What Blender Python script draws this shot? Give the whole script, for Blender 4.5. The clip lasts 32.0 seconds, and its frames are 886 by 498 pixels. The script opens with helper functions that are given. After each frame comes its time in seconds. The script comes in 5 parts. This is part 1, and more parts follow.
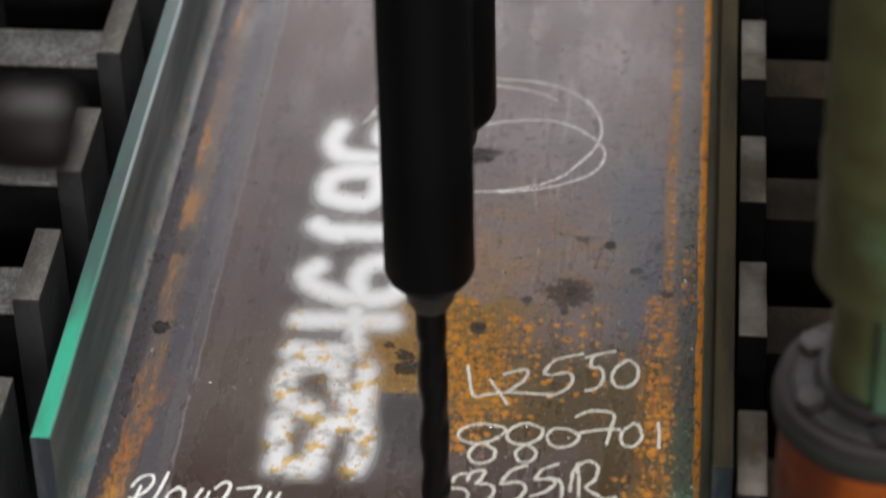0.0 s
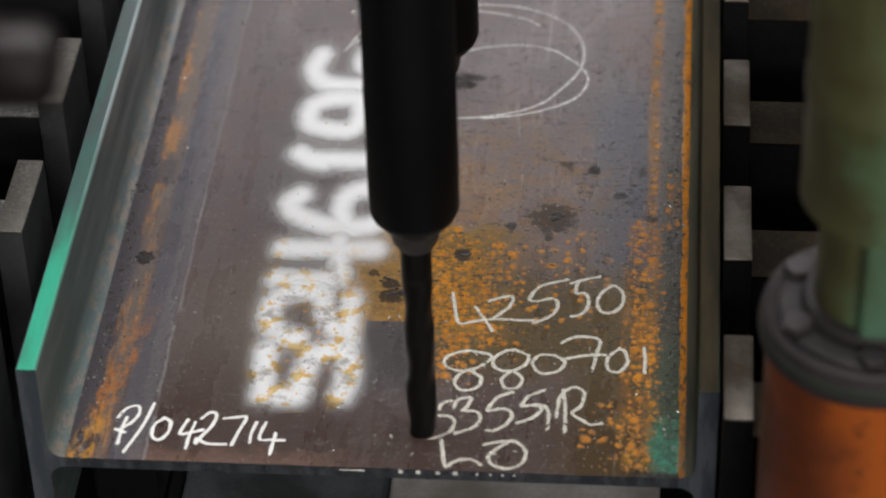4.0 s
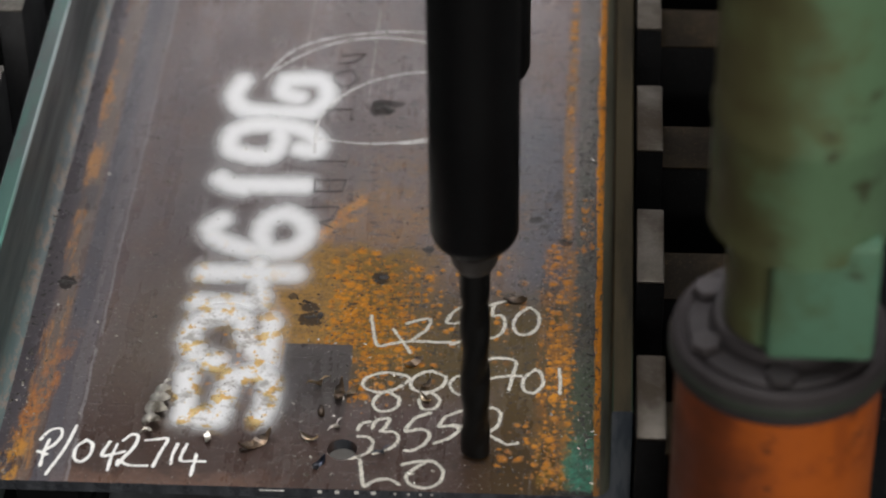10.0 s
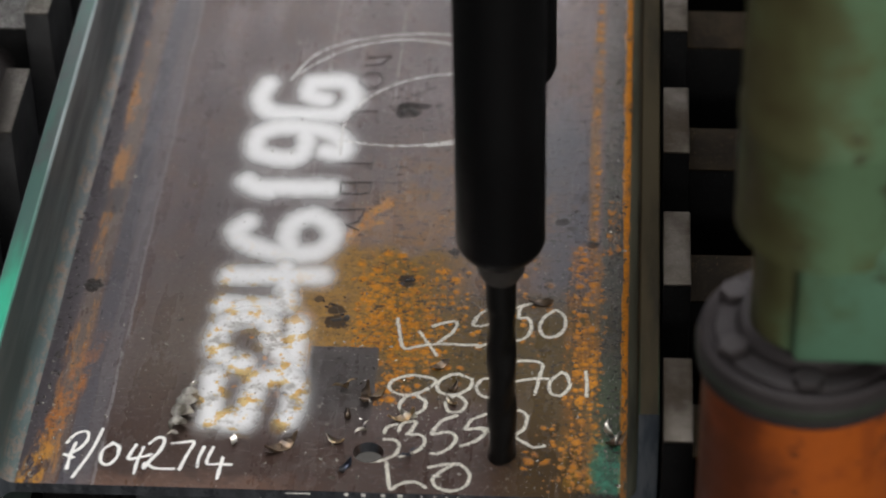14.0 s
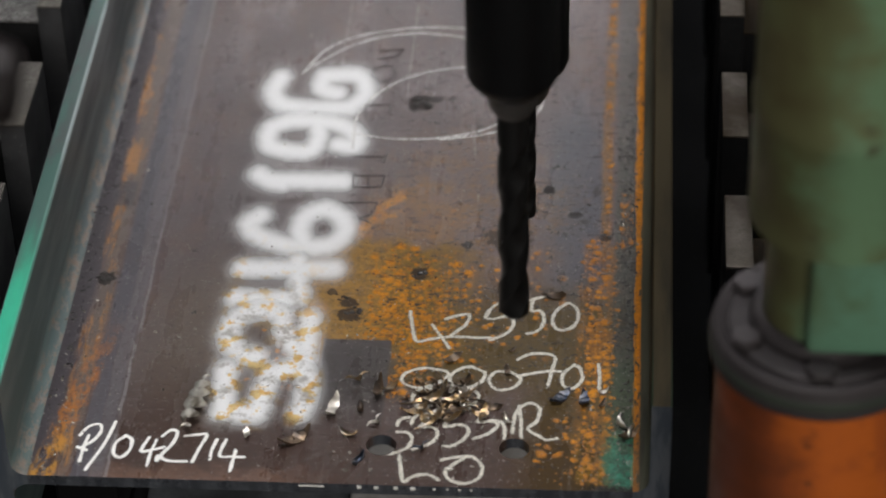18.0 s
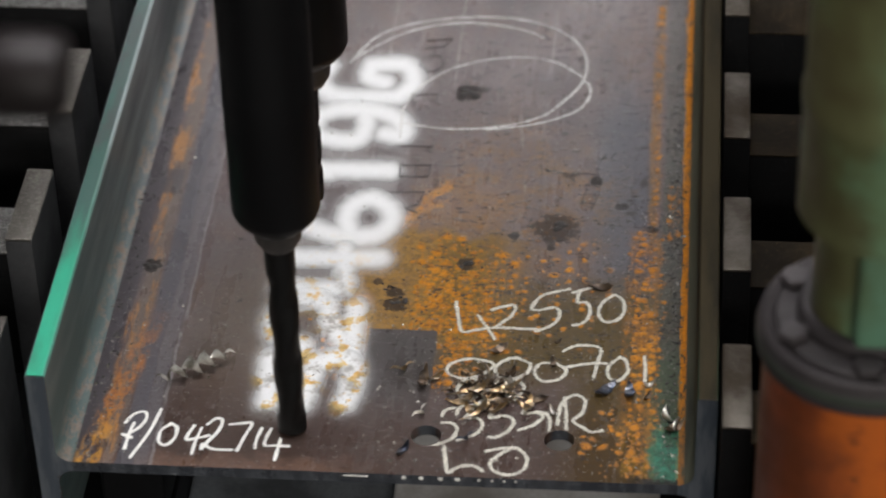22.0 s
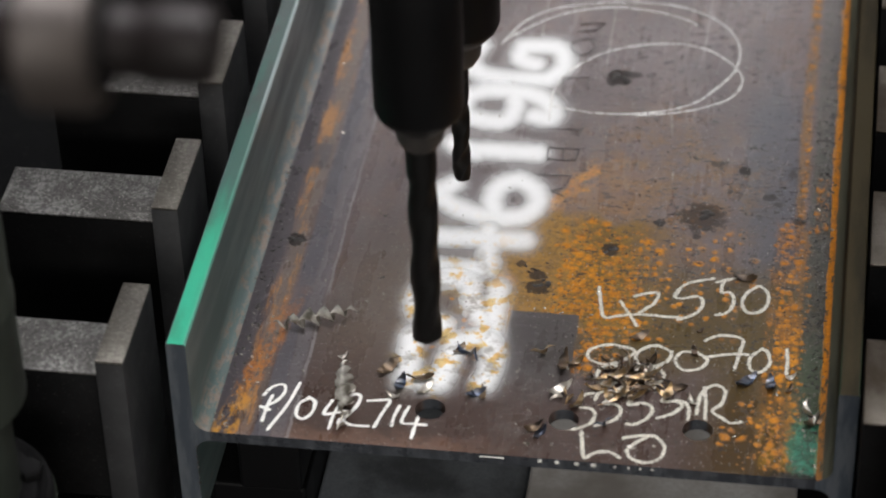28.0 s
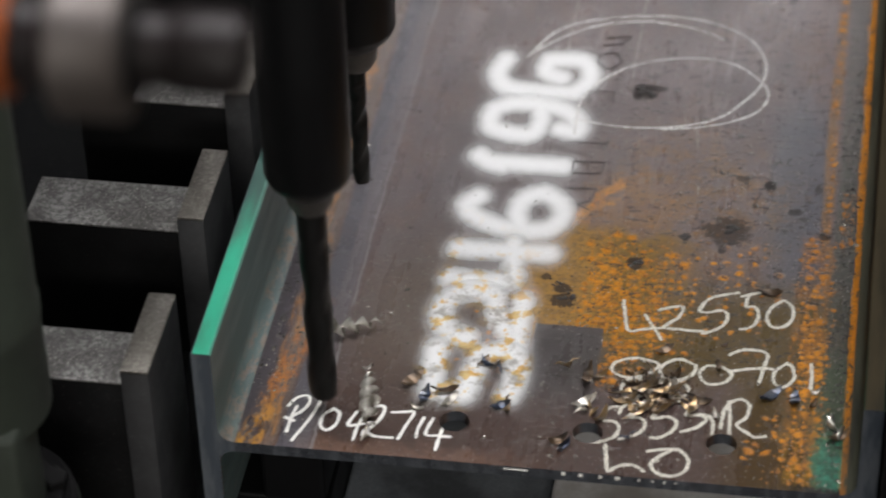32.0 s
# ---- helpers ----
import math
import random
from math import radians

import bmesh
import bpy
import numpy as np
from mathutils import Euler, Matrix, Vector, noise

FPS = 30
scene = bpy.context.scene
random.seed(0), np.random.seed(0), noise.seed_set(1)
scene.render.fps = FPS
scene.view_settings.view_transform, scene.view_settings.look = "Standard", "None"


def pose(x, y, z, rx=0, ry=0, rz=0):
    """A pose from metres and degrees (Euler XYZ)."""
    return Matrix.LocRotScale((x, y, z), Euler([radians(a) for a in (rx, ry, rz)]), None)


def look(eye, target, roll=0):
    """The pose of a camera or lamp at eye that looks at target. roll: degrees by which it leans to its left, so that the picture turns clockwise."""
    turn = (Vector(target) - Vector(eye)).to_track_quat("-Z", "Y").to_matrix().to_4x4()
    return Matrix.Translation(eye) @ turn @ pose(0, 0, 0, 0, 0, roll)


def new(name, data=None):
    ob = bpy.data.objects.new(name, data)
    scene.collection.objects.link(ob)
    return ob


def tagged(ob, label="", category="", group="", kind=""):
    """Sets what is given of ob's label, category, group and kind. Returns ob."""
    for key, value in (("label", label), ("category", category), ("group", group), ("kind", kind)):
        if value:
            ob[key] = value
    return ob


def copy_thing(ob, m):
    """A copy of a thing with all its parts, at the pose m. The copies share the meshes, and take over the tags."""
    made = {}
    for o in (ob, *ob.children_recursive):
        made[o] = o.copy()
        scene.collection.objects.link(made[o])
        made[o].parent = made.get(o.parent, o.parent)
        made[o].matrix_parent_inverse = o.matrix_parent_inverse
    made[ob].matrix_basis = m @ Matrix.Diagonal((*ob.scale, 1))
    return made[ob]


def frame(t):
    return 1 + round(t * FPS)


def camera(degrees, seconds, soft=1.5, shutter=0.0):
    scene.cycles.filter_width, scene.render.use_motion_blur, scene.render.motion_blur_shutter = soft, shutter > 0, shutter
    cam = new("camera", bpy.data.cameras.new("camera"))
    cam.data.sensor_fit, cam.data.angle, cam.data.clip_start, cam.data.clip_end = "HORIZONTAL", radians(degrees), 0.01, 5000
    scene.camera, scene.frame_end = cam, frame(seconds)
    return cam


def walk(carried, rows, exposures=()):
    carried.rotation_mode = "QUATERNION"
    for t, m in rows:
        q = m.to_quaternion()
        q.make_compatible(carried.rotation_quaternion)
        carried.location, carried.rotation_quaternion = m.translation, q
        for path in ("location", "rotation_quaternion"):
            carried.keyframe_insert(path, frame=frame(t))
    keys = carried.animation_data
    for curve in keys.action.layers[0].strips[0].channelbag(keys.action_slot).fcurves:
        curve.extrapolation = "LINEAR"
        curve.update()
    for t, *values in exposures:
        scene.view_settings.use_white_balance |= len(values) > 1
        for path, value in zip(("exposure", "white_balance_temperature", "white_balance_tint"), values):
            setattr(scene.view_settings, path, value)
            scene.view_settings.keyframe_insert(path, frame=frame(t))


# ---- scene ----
cam = camera(17.69, 32.0, soft=2.0, shutter=0.8)
PATH = [
    (0, (0.2202, -1.6093, 1.5106), (0.0554, -0.0189, 0.3091), -1.40),
    (0.5, (0.2199, -1.6096, 1.5097), (0.0534, -0.0403, 0.2810), -1.77),
    (1, (0.2195, -1.6085, 1.5089), (0.0512, -0.0528, 0.2633), -2.14),
    (1.5, (0.2199, -1.6077, 1.5092), (0.0508, -0.0592, 0.2547), -2.31),
    (2, (0.2192, -1.6036, 1.5110), (0.0511, -0.0577, 0.2533), -2.40),
    (2.5, (0.2170, -1.6034, 1.5104), (0.0559, -0.0537, 0.2563), -2.14),
    (3, (0.2160, -1.6034, 1.5119), (0.0609, -0.0502, 0.2615), -2.00),
    (3.5, (0.2173, -1.6032, 1.5107), (0.0654, -0.0466, 0.2642), -1.85),
    (5.5, (0.2182, -1.6055, 1.5111), (0.0694, -0.0455, 0.2684), -1.68),
    (6, (0.2183, -1.6071, 1.5103), (0.0712, -0.0447, 0.2704), -1.57),
    (6.5, (0.2196, -1.6067, 1.5125), (0.0736, -0.0436, 0.2734), -1.48),
    (7, (0.2206, -1.6074, 1.5118), (0.0767, -0.0423, 0.2751), -1.32),
    (7.5, (0.2208, -1.6124, 1.5144), (0.0809, -0.0454, 0.2796), -1.24),
    (8, (0.2245, -1.6199, 1.5178), (0.0883, -0.0505, 0.2856), -1.23),
    (8.5, (0.2282, -1.6267, 1.5236), (0.1013, -0.0559, 0.2922), -1.18),
    (9, (0.2285, -1.6316, 1.5271), (0.1151, -0.0592, 0.2964), -0.97),
    (9.5, (0.2293, -1.6350, 1.5304), (0.1256, -0.0617, 0.3000), -0.89),
    (10, (0.2273, -1.6340, 1.5309), (0.1282, -0.0604, 0.3004), -0.80),
    (10.5, (0.2269, -1.6354, 1.5313), (0.1273, -0.0608, 0.3022), -0.78),
    (11, (0.2244, -1.6353, 1.5301), (0.1237, -0.0599, 0.3022), -0.75),
    (11.5, (0.2243, -1.6351, 1.5313), (0.1217, -0.0601, 0.3029), -0.81),
    (12, (0.2238, -1.6347, 1.5313), (0.1193, -0.0604, 0.3022), -0.81),
    (12.5, (0.2234, -1.6332, 1.5308), (0.1167, -0.0595, 0.3010), -0.92),
    (13, (0.2235, -1.6317, 1.5314), (0.1142, -0.0589, 0.3008), -1.05),
    (13.5, (0.2248, -1.6307, 1.5305), (0.1116, -0.0578, 0.3003), -1.15),
    (14, (0.2269, -1.6304, 1.5312), (0.1096, -0.0580, 0.3007), -1.28),
    (14.5, (0.2271, -1.6310, 1.5316), (0.1075, -0.0591, 0.3008), -1.37),
    (16.5, (0.2266, -1.6346, 1.5275), (0.1079, -0.0613, 0.2984), -1.29),
    (17, (0.2260, -1.6352, 1.5268), (0.1065, -0.0619, 0.2978), -1.31),
    (17.5, (0.2256, -1.6350, 1.5273), (0.1038, -0.0627, 0.2972), -1.38),
    (18, (0.2257, -1.6332, 1.5279), (0.1007, -0.0623, 0.2965), -1.47),
    (18.5, (0.2261, -1.6340, 1.5278), (0.0983, -0.0630, 0.2967), -1.53),
    (19, (0.2274, -1.6339, 1.5291), (0.0970, -0.0638, 0.2971), -1.63),
    (19.5, (0.2280, -1.6327, 1.5298), (0.0947, -0.0637, 0.2968), -1.68),
    (20, (0.2264, -1.6334, 1.5301), (0.0909, -0.0650, 0.2965), -1.76),
    (20.5, (0.2250, -1.6314, 1.5304), (0.0869, -0.0649, 0.2947), -1.79),
    (21, (0.2254, -1.6312, 1.5311), (0.0841, -0.0659, 0.2941), -1.84),
    (21.5, (0.2251, -1.6301, 1.5315), (0.0790, -0.0664, 0.2932), -1.77),
    (22, (0.2229, -1.6288, 1.5295), (0.0677, -0.0663, 0.2908), -1.64),
    (22.5, (0.2191, -1.6276, 1.5288), (0.0438, -0.0686, 0.2884), -1.76),
    (23, (0.2155, -1.6228, 1.5278), (0.0129, -0.0697, 0.2840), -1.90),
    (23.5, (0.2135, -1.6222, 1.5272), (-0.0169, -0.0746, 0.2815), -1.97),
    (24, (0.2140, -1.6213, 1.5269), (-0.0365, -0.0783, 0.2793), -2.05),
    (24.5, (0.2156, -1.6203, 1.5285), (-0.0466, -0.0812, 0.2785), -1.99),
    (26.5, (0.2200, -1.6225, 1.5232), (-0.0400, -0.0807, 0.2762), -1.89),
    (27, (0.2222, -1.6248, 1.5222), (-0.0365, -0.0814, 0.2768), -1.93),
    (27.5, (0.2233, -1.6237, 1.5225), (-0.0335, -0.0799, 0.2772), -1.86),
    (28, (0.2229, -1.6239, 1.5230), (-0.0329, -0.0797, 0.2780), -1.82),
    (28.5, (0.2224, -1.6232, 1.5218), (-0.0329, -0.0775, 0.2785), -1.80),
    (29, (0.2215, -1.6220, 1.5227), (-0.0311, -0.0751, 0.2805), -1.80),
    (29.5, (0.2213, -1.6224, 1.5214), (-0.0265, -0.0722, 0.2823), -1.70),
    (30, (0.2227, -1.6230, 1.5197), (-0.0223, -0.0702, 0.2833), -1.57),
    (30.5, (0.2216, -1.6245, 1.5217), (-0.0201, -0.0708, 0.2858), -1.48),
    (31, (0.2213, -1.6239, 1.5231), (-0.0209, -0.0701, 0.2873), -1.38),
    (31.5, (0.2208, -1.6256, 1.5235), (-0.0294, -0.0726, 0.2884), -1.41),
    (32, (0.2206, -1.6274, 1.5232), (-0.0511, -0.0793, 0.2866), -1.76),
]
walk(cam, [(t, look(eye, target, roll)) for t, eye, target, roll in PATH], [(0, -0.22), (3, -0.25), (8, -0.33), (14, -0.4), (17, -0.38), (18.2, -0.4), (19.2, -0.2), (23, -0.18), (28, -0.13), (32, -0.22)])
cam.data.dof.use_dof = True
cam.data.dof.focus_distance = 2.37
cam.data.dof.aperture_fstop = 4.6

# ---- light: a dim hall; roof lights behind, over and before the machine, assumed ----
world = bpy.data.worlds.new("sky")
scene.world = world
world.use_nodes = True
wn = world.node_tree.nodes
sky = wn.new("ShaderNodeTexSky")
sky.sky_type, sky.sun_disc = "NISHITA", False
sky.sun_elevation, sky.sun_rotation = radians(48), radians(20)
wn["Background"].inputs["Strength"].default_value = 0.1
world.node_tree.links.new(sky.outputs[0], wn["Background"].inputs["Color"])
ROOF_Z = 4.2


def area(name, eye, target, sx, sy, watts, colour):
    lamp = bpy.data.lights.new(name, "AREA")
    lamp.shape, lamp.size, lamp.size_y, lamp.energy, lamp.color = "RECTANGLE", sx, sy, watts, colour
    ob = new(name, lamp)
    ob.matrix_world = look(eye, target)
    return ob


area("assumed_roof_light", (0.1, 0.7, ROOF_Z - 0.03), (0.1, 0.7, 0), 3.4, 2.6, 330, (1.0, 0.985, 0.99))
area("assumed_roof_light", (0.1, 8.4, ROOF_Z - 0.03), (0.1, 8.4, 0), 3.6, 2.8, 245, (1.0, 0.97, 0.99))
# added lamp far behind the eye, brightens cylinders and the table under the beam
area("assumed_roof_light", (1.8, -9.6, ROOF_Z - 0.03), (1.8, -9.6, 0), 4.0, 2.6, 1500, (1.0, 0.96, 0.9))


# ---- small shader language ----
class Mat:
    """Builds a node material from plain expressions over the place in metres."""

    def __init__(self, name):
        self.m = bpy.data.materials.new(name)
        self.m.use_nodes = True
        self.t = self.m.node_tree
        self.b = self.t.nodes["Principled BSDF"]
        self.p = self.t.nodes.new("ShaderNodeNewGeometry").outputs["Position"]
        self.x = self.y = self.z = None

    def node(self, kind, *ins, operation=None, use_clamp=None, data_type=None, interpolation_type=None, feature=None, voronoi_dimensions=None, attribute_name=None):
        n = self.t.nodes.new(kind)
        if operation:
            n.operation = operation
        if use_clamp:
            n.use_clamp = True
        if data_type:
            n.data_type = data_type
        if interpolation_type:
            n.interpolation_type = interpolation_type
        if feature:
            n.feature = feature
        if voronoi_dimensions:
            n.voronoi_dimensions = voronoi_dimensions
        if attribute_name:
            n.attribute_name = attribute_name
        for i, v in enumerate(ins):
            if v is not None:
                self.put(n.inputs[i], v)
        return n

    def put(self, socket, v):
        if isinstance(v, bpy.types.NodeSocket):
            self.t.links.new(v, socket)
        else:
            socket.default_value = v

    def f(self, op, a, b=0.0, c=0.0, clamp=False):
        return self.node("ShaderNodeMath", a, b, c, operation=op, use_clamp=clamp).outputs[0]

    def xyz(self):
        if self.x is None:
            s = self.node("ShaderNodeSeparateXYZ", self.p)
            self.x, self.y, self.z = s.outputs[0], s.outputs[1], s.outputs[2]
        return self.x, self.y, self.z

    def local(self):
        self.p = self.t.nodes.new("ShaderNodeTexCoord").outputs["Object"]
        return self

    def noise(self, scale, detail=4.0, rough=0.55, stretch=(1, 1, 1), shift=(0, 0, 0)):
        m = self.node("ShaderNodeMapping", self.p, tuple(shift), (0, 0, 0), tuple(stretch))
        n = self.node("ShaderNodeTexNoise")
        self.put(n.inputs["Vector"], m.outputs[0])
        n.inputs["Scale"].default_value, n.inputs["Detail"].default_value, n.inputs["Roughness"].default_value = scale, detail, rough
        return n.outputs["Fac"]

    def ramp(self, v, lo, hi, a=0.0, b=1.0):
        n = self.node("ShaderNodeMapRange", v, lo, hi, a, b, interpolation_type="SMOOTHSTEP")
        return n.outputs[0]

    def spot(self, cx, cy, rx, ry):
        """1 at a centre on the plate, falling to 0 at the rim of an ellipse."""
        x, y, _ = self.xyz()
        u = self.f("MULTIPLY", self.f("SUBTRACT", x, cx), 1 / rx)
        v = self.f("MULTIPLY", self.f("SUBTRACT", y, cy), 1 / ry)
        d = self.f("SQRT", self.f("ADD", self.f("MULTIPLY", u, u), self.f("MULTIPLY", v, v)))
        return self.f("SUBTRACT", 1.0, d)

    def mix(self, fac, a, b):
        n = self.node("ShaderNodeMix", data_type="RGBA")
        self.put(n.inputs["Factor"], fac)
        for k, v in (("A", a), ("B", b)):
            s = [i for i in n.inputs if i.name == k and i.type == "RGBA"][0]
            self.put(s, (*v, 1.0) if isinstance(v, tuple) else v)
        return [o for o in n.outputs if o.type == "RGBA"][0]

    def bump(self, h, strength=0.3, dist=0.001):
        n = self.node("ShaderNodeBump")
        n.inputs["Strength"].default_value, n.inputs["Distance"].default_value = strength, dist
        self.put(n.inputs["Height"], h)
        self.put(self.b.inputs["Normal"], n.outputs[0])
        return self

    def end(self, colour, rough, metal=0.0, spec=None):
        self.put(self.b.inputs["Base Color"], (*colour, 1.0) if isinstance(colour, tuple) else colour)
        self.put(self.b.inputs["Roughness"], rough)
        self.put(self.b.inputs["Metallic"], metal)
        if spec is not None:
            self.put(self.b.inputs["Specular IOR Level"], spec)
        return self.m


def worn(name, base, dark, rough, metal=0.0, scale=30.0, bump=0.25, local=True, speck=None, rough_var=0.15, streak=None, spec=0.35):
    """A used workshop surface: two tones, fine grain, pale specks."""
    k = Mat(name)
    if local:
        k.local()
    big, fine = k.noise(scale * 0.25, 5, 0.6), k.noise(scale * 6, 3, 0.6)
    c = k.mix(k.ramp(big, 0.35, 0.65), base, dark)
    c = k.mix(k.ramp(fine, 0.3, 0.75, 0.0, 0.35), c, dark)
    if streak:
        run = k.noise(scale * 1.6, 4, 0.65, (1, 1, 0.12))
        c = k.mix(k.ramp(run, 0.48, 0.66, 0.0, 0.85), c, streak)
        c = k.mix(k.ramp(k.noise(scale * 0.9, 5, 0.7, (1, 1, 0.6), (4, 1, 2)), 0.52, 0.68, 0.0, 0.7), c, streak)
    if speck:
        c = k.mix(k.ramp(k.noise(scale * 14, 2, 0.5), 0.66, 0.72), c, speck)
    k.bump(fine, bump, 0.0006)
    return k.end(c, k.ramp(big, 0.3, 0.7, rough - rough_var * 0.5, rough + rough_var), metal, spec)


def gritty(name, base, dark, rough, metal=0.0, scale=30.0, bump=0.25, local=True, speck=None):
    """Steel under a crust of oily dust and fine swarf."""
    k = Mat(name).local()
    big, crust, fine = k.noise(22, 5, 0.65), k.noise(260, 5, 0.75), k.noise(900, 2, 0.6)
    c = k.mix(k.ramp(big, 0.38, 0.62), base, dark)
    c = k.mix(k.ramp(crust, 0.42, 0.58, 0.0, 0.85), c, dark)
    c = k.mix(k.ramp(crust, 0.5, 0.3, 0.0, 0.2), c, speck)
    c = k.mix(k.ramp(k.noise(520, 2, 0.5, (1, 1, 1), (1, 2, 3)), 0.63, 0.68), c, speck)
    k.bump(k.f("ADD", crust, k.f("MULTIPLY", fine, 0.5)), bump, 0.0012)
    return k.end(c, k.ramp(crust, 0.3, 0.7, rough - 0.1, rough + 0.2), metal, 0.35)


def enamel(name, base, tan, rust):
    """Old enamel on an upright body: broad oily tints, a few rusty blots and sparse runs."""
    k = Mat(name).local()
    big, med, fine = k.noise(9, 4, 0.6), k.noise(28, 5, 0.65), k.noise(220, 3, 0.6)
    x, y, z = k.xyz()
    # left side: olive grime, and the shade of that side painted with it
    grime_shade = k.ramp(k.f("ADD", x, k.f("MULTIPLY", k.f("SUBTRACT", med, 0.5), 0.06)), 0.015, -0.045)
    c = k.mix(k.ramp(k.f("ADD", k.f("ADD", big, k.f("MULTIPLY", grime_shade, 0.2)), k.f("MULTIPLY", k.f("SUBTRACT", med, 0.5), 0.5)), 0.5, 0.7), base, tan)
    c = k.mix(k.f("MULTIPLY", grime_shade, k.ramp(big, 0.35, 0.6, 0.3, 0.8)), c, rust)
    run = k.noise(40, 4, 0.6, (1, 1, 0.2), (3, 1, 0))
    c = k.mix(k.ramp(run, 0.56, 0.72, 0.0, 0.5), c, tan)
    c = k.mix(k.ramp(k.noise(30, 4, 0.6, (1, 1, 1.4), (7, 7, 1)), 0.6, 0.7, 0.0, 0.75), c, rust)
    c = k.mix(k.ramp(fine, 0.62, 0.72, 0.0, 0.3), c, rust)
    k.bump(k.f("ADD", med, k.f("MULTIPLY", fine, 0.3)), 0.15, 0.001)
    return k.end(c, k.ramp(med, 0.3, 0.7, 0.42, 0.6), 0.0, 0.35)


# ---- materials ----
def web_material():
    k = Mat("mill_scale")
    x, y, z = k.xyz()
    streak = k.noise(38, 4, 0.6, (1, 0.05, 1))
    wide = k.noise(7, 4, 0.6, (1, 0.22, 1))
    cloud = k.noise(11, 5, 0.6)
    fine = k.noise(420, 3, 0.6)
    med = k.noise(90, 4, 0.65)
    ragged = k.f("MULTIPLY", k.f("SUBTRACT", k.noise(45, 5, 0.7), 0.5), 1.1)

    def times(*v):
        out = v[0]
        for q in v[1:]:
            out = k.f("MULTIPLY", out, q)
        return out

    def plus(a, b, scale=1.0):
        return k.f("ADD", a, k.f("MULTIPLY", b, scale))

    xr, yr = plus(x, ragged, 0.03), plus(y, ragged, 0.05)

    def within(v, a0, a1, b1, b0):
        return times(k.ramp(v, a0, a1), k.ramp(v, b0, b1))

    # bare scale: mauve-grey, with long faint tones along the rolling direction
    c = k.mix(k.ramp(wide, 0.32, 0.68), (0.116, 0.083, 0.08), (0.08, 0.061, 0.064))
    c = k.mix(k.ramp(streak, 0.42, 0.7, 0.0, 0.4), c, (0.125, 0.11, 0.112))
    tint = k.noise(30, 5, 0.7, (1, 0.5, 1), (3, 9, 0))
    c = k.mix(k.ramp(tint, 0.46, 0.66, 0.0, 0.4), c, (0.125, 0.078, 0.058))
    c = k.mix(k.ramp(tint, 0.46, 0.32, 0.0, 0.4), c, (0.07, 0.062, 0.066))
    # grey film round the stencil, brown film on the left and along the front
    c = k.mix(times(k.ramp(plus(k.spot(-0.06, 0.42, 0.11, 0.2), cloud, 0.5), 0.35, 0.9), 0.4), c, (0.105, 0.095, 0.097))
    c = k.mix(times(k.ramp(plus(k.spot(-0.12, 0.17, 0.1, 0.2), cloud, 0.4), 0.3, 1.0), 0.75), c, (0.112, 0.086, 0.066))
    c = k.mix(times(k.ramp(plus(y, cloud, 0.1), 0.24, 0.09), 0.9), c, (0.05, 0.029, 0.022))
    c = k.mix(times(k.ramp(yr, 0.035, 0.015), k.ramp(x, 0.02, -0.06, 0.0, 0.6)), c, (0.17, 0.098, 0.07))
    # slate-blue scale towards the right root, olive oil film below it
    slate = times(k.ramp(plus(k.spot(0.185, 0.4, 0.04, 0.2), ragged, 0.7), 0.0, 0.55), 0.75)
    c = k.mix(slate, c, (0.072, 0.078, 0.096))
    olive = times(k.ramp(plus(xr, y, -0.25), -0.05, 0.02), k.ramp(yr, 0.3, 0.22), k.ramp(x, 0.245, 0.23), k.f("MAXIMUM", k.ramp(xr, 0.12, 0.17), k.ramp(yr, 0.1, 0.155)))
    c = k.mix(times(olive, k.ramp(cloud, 0.3, 0.7, 1.0, 0.85)), c, k.mix(k.ramp(plus(y, cloud, 0.06), 0.2, 0.08), (0.08, 0.055, 0.018), (0.057, 0.035, 0.014)))
    # thin brown rust haze above the bloom, patchy
    haze = times(k.ramp(plus(k.spot(0.09, 0.37, 0.12, 0.15), ragged, 0.8), 0.0, 0.6), k.ramp(k.noise(34, 5, 0.7, (1, 1, 1), (5, 2, 0)), 0.4, 0.6, 0.1, 0.85))
    c = k.mix(haze, c, (0.135, 0.078, 0.038))
    sparks = times(haze, k.ramp(k.noise(190, 4, 0.65, (1, 1, 1), (7, 3, 0)), 0.55, 0.64))
    c = k.mix(times(sparks, 0.6), c, (0.3, 0.125, 0.025))
    # smoother dark patch where a label was
    edge = times(within(plus(x, ragged, 0.004), -0.023, -0.019, 0.034, 0.037), k.ramp(y, 0.06, 0.125), k.ramp(y, 0.191, 0.189))

    # streaks along the left root
    def band(x0, w, col, amt, lo=0.45, hi=0.6, y0=None, n=None, soft=0.5):
        nonlocal c
        d = k.f("ABSOLUTE", k.f("SUBTRACT", plus(plus(x, k.f("SUBTRACT", cloud, 0.5), 0.008), ragged, 0.004), x0))
        m = times(k.ramp(d, w, w * soft), k.ramp(n or k.noise(60, 5, 0.7, (1, 0.16, 1), (x0 * 9, 0, 0)), lo, hi))
        if y0 is not None:
            m = times(m, k.ramp(y, y0 + 0.08, y0 - 0.08))
        c = k.mix(times(m, amt), c, col)
    band(-0.186, 0.0075, (0.125, 0.12, 0.135), 0.6, 0.2, 0.45)
    band(-0.1785, 0.0016, (0.26, 0.25, 0.26), 0.55, 0.35, 0.5)
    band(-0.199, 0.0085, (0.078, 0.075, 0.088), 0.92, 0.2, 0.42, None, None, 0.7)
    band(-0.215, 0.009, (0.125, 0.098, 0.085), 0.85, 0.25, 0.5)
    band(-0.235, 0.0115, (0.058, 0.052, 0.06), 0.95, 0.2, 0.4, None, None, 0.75)
